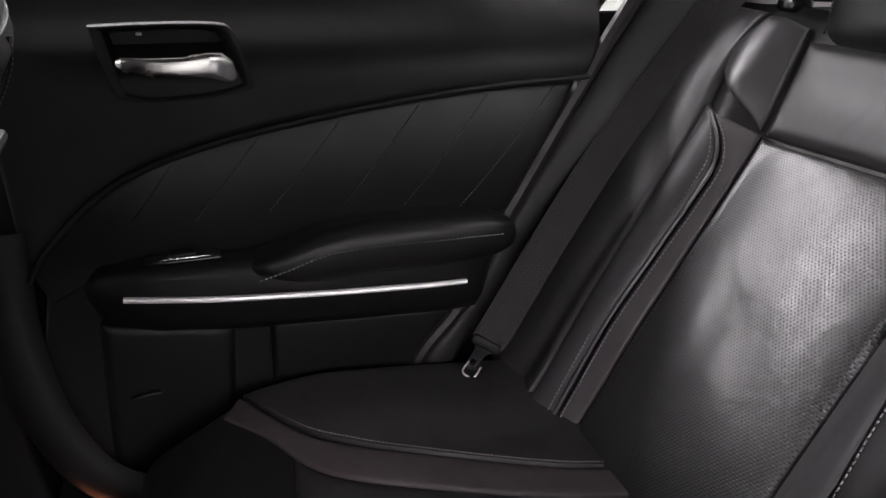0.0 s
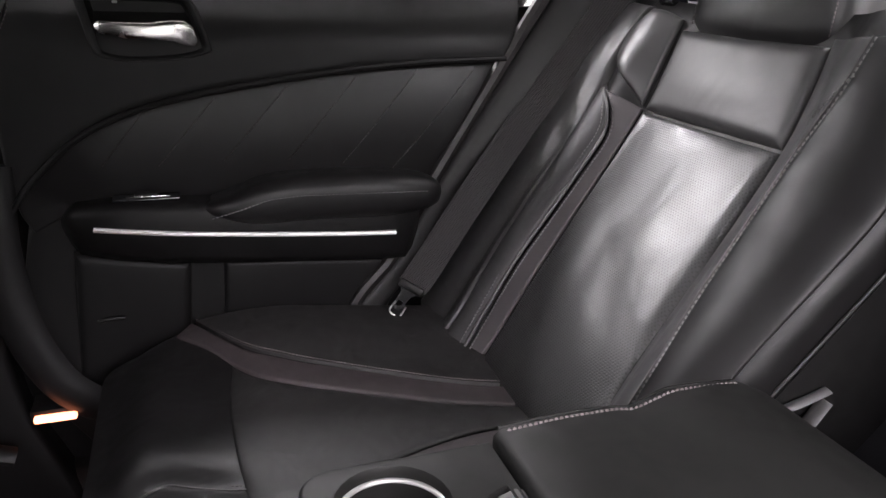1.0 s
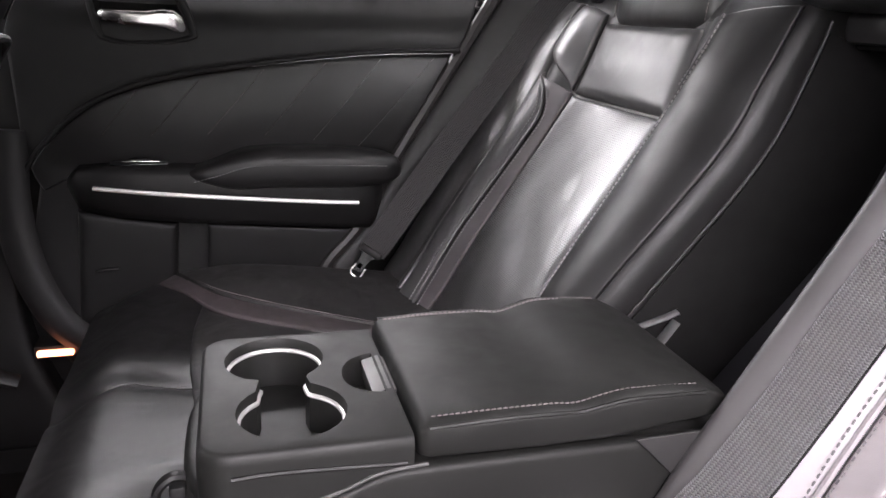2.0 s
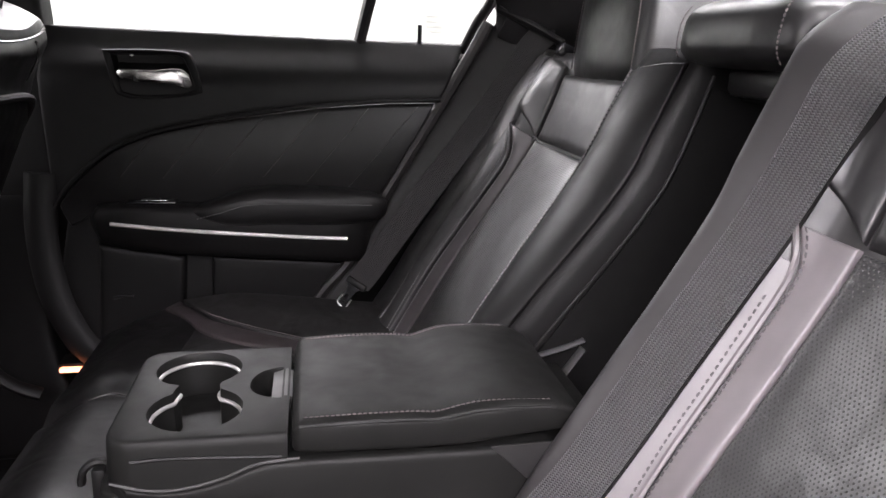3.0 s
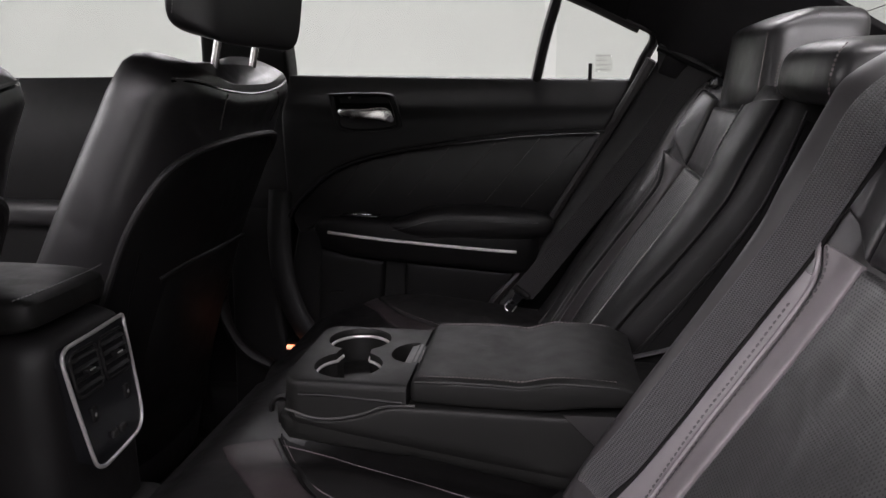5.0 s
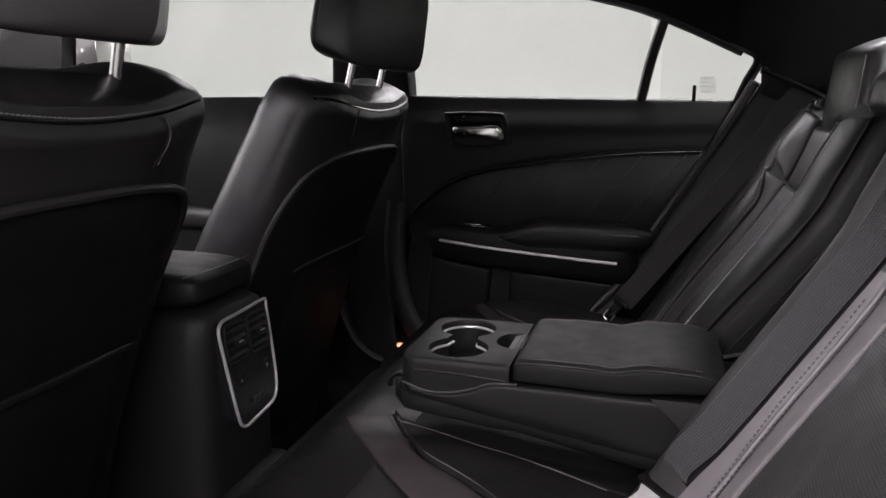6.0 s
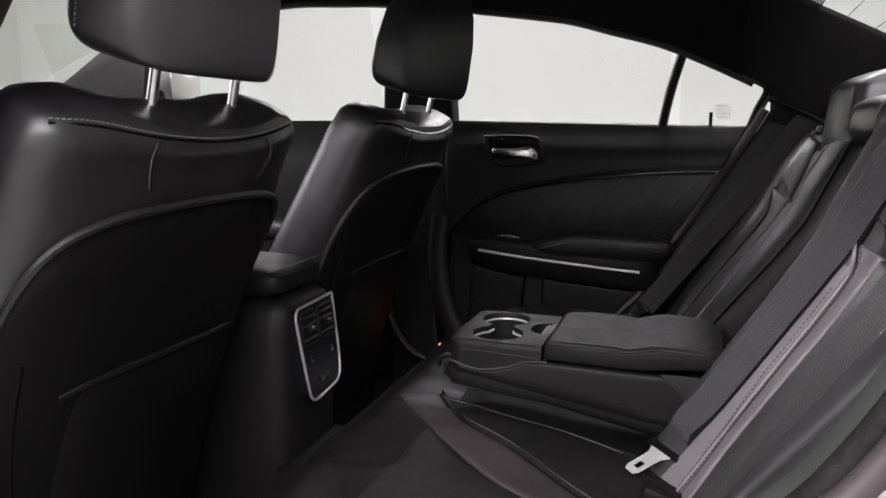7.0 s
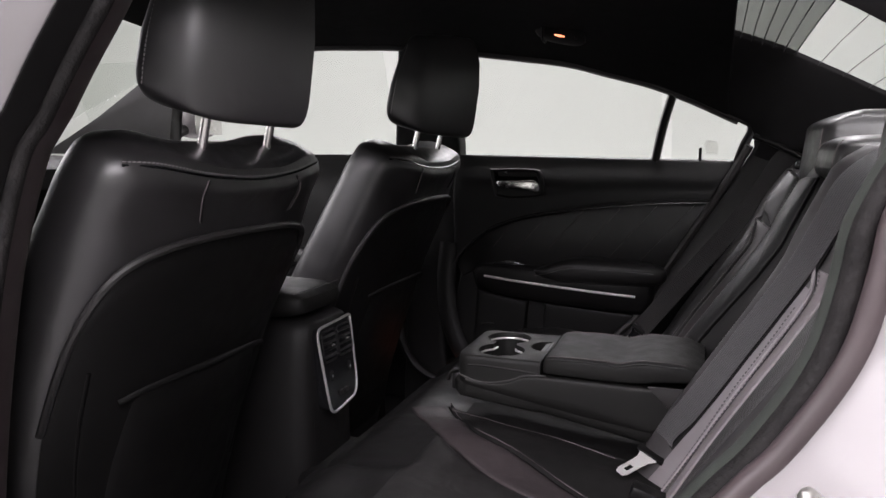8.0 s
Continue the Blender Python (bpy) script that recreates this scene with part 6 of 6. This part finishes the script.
bm = bmesh.new()
oc = np.array(vent_outline(1.0))
oc = spl(np.vstack([oc, oc[:1]]), 81)[:-1]
skin(bm, [[bm.verts.new(vent_point(y * k, 0.505 + (z - 0.505) * k, n)) for y, z in oc] for k, n in ((1.0, -0.03), (1.0, 0.002), (0.97, 0.004))])
fascia = part("vent_fascia", bm, PLASTIC_GLOSS, console, "gloss black vent fascia")
part("vent_rim", tube([vent_point(y, z, 0.004) for y, z in oc[::2]], 0.0027, 8, 120, closed=True), SILVER, fascia, "satin silver rim")
for k in (1, -1):
    yc = k * 0.030
    hood = [(yc + a, 0.5485 + b) for a, b in ring2d(0.0265, 0.0285, 7.0, 28)]
    part("vent_frame", tube([vent_point(y, z, 0.005) for y, z in hood], 0.0022, 6, 80, closed=True), PLASTIC, fascia, "dark vent frame")
    for j in range(4):
        part("vent_slat", block((0.006, 0.048, 0.0024), vent_point(yc, 0.530 + 0.0125 * j, 0.005), 0.0008, Matrix.Rotation(0.5, 4, "Y")), PLASTIC, fascia)
    part("vent_knob", block((0.010, 0.014, 0.007), vent_point(yc, 0.549, 0.008), 0.002), PLASTIC, fascia, "small vent knob")
    part("knob_mark", block((0.001, 0.011, 0.0016), vent_point(yc, 0.551, 0.0135), 0.0), SILVER, fascia, "thin bright line on the knob")
    part("heat_switch", block((0.006, 0.010, 0.020), vent_point(k * 0.036, 0.492, 0.0035), 0.002), PLASTIC, fascia, "black seat heater switch")
    part("switch_mark", block((0.001, 0.003, 0.004), vent_point(k * 0.036, 0.492, 0.0068), 0.0), SILVER, fascia, "small bright mark")
    part("usb_socket", block((0.005, 0.012, 0.010), vent_point(k * 0.009, 0.453, 0.006), 0.0015), PLASTIC_GREY, fascia, "small charging socket")
part("rear_floor_trim", block((0.06, 0.2, 0.25), (0.165, CY, 0.2), 0.02), PLASTIC, console)

# ---- roof lamp ----
rl = thing("roof_lamp", "small lit reading lamp in the roof lining", "lamp")
lp = np.array(roof_point(0.49, 0.80))
part("bezel", pillow(0.062, 0.03, 0.009, 2.6, 3.2, lambda x, y, z: tuple(lp + np.array((x, y, z - 0.22 * x - 0.75 * y))), (32, 10)), PLASTIC, rl)
part("lens", pillow(0.013, 0.0020, 0.002, 2.4, 2.6, lambda x, y, z: tuple(lp + np.array((x, y, z - 0.010 - 0.22 * x - 0.75 * y))), (20, 8)), AMBER, rl, "glowing warm lens")
for k in (-1, 1):
    part("rib", tube([tuple(lp + np.array((k * 0.036 + 0.0, -0.02, 0.01))), tuple(lp + np.array((k * 0.04, 0.0, -0.014))), tuple(lp + np.array((k * 0.038, 0.02, -0.02)))], 0.004, 6, 10), PLASTIC, rl)
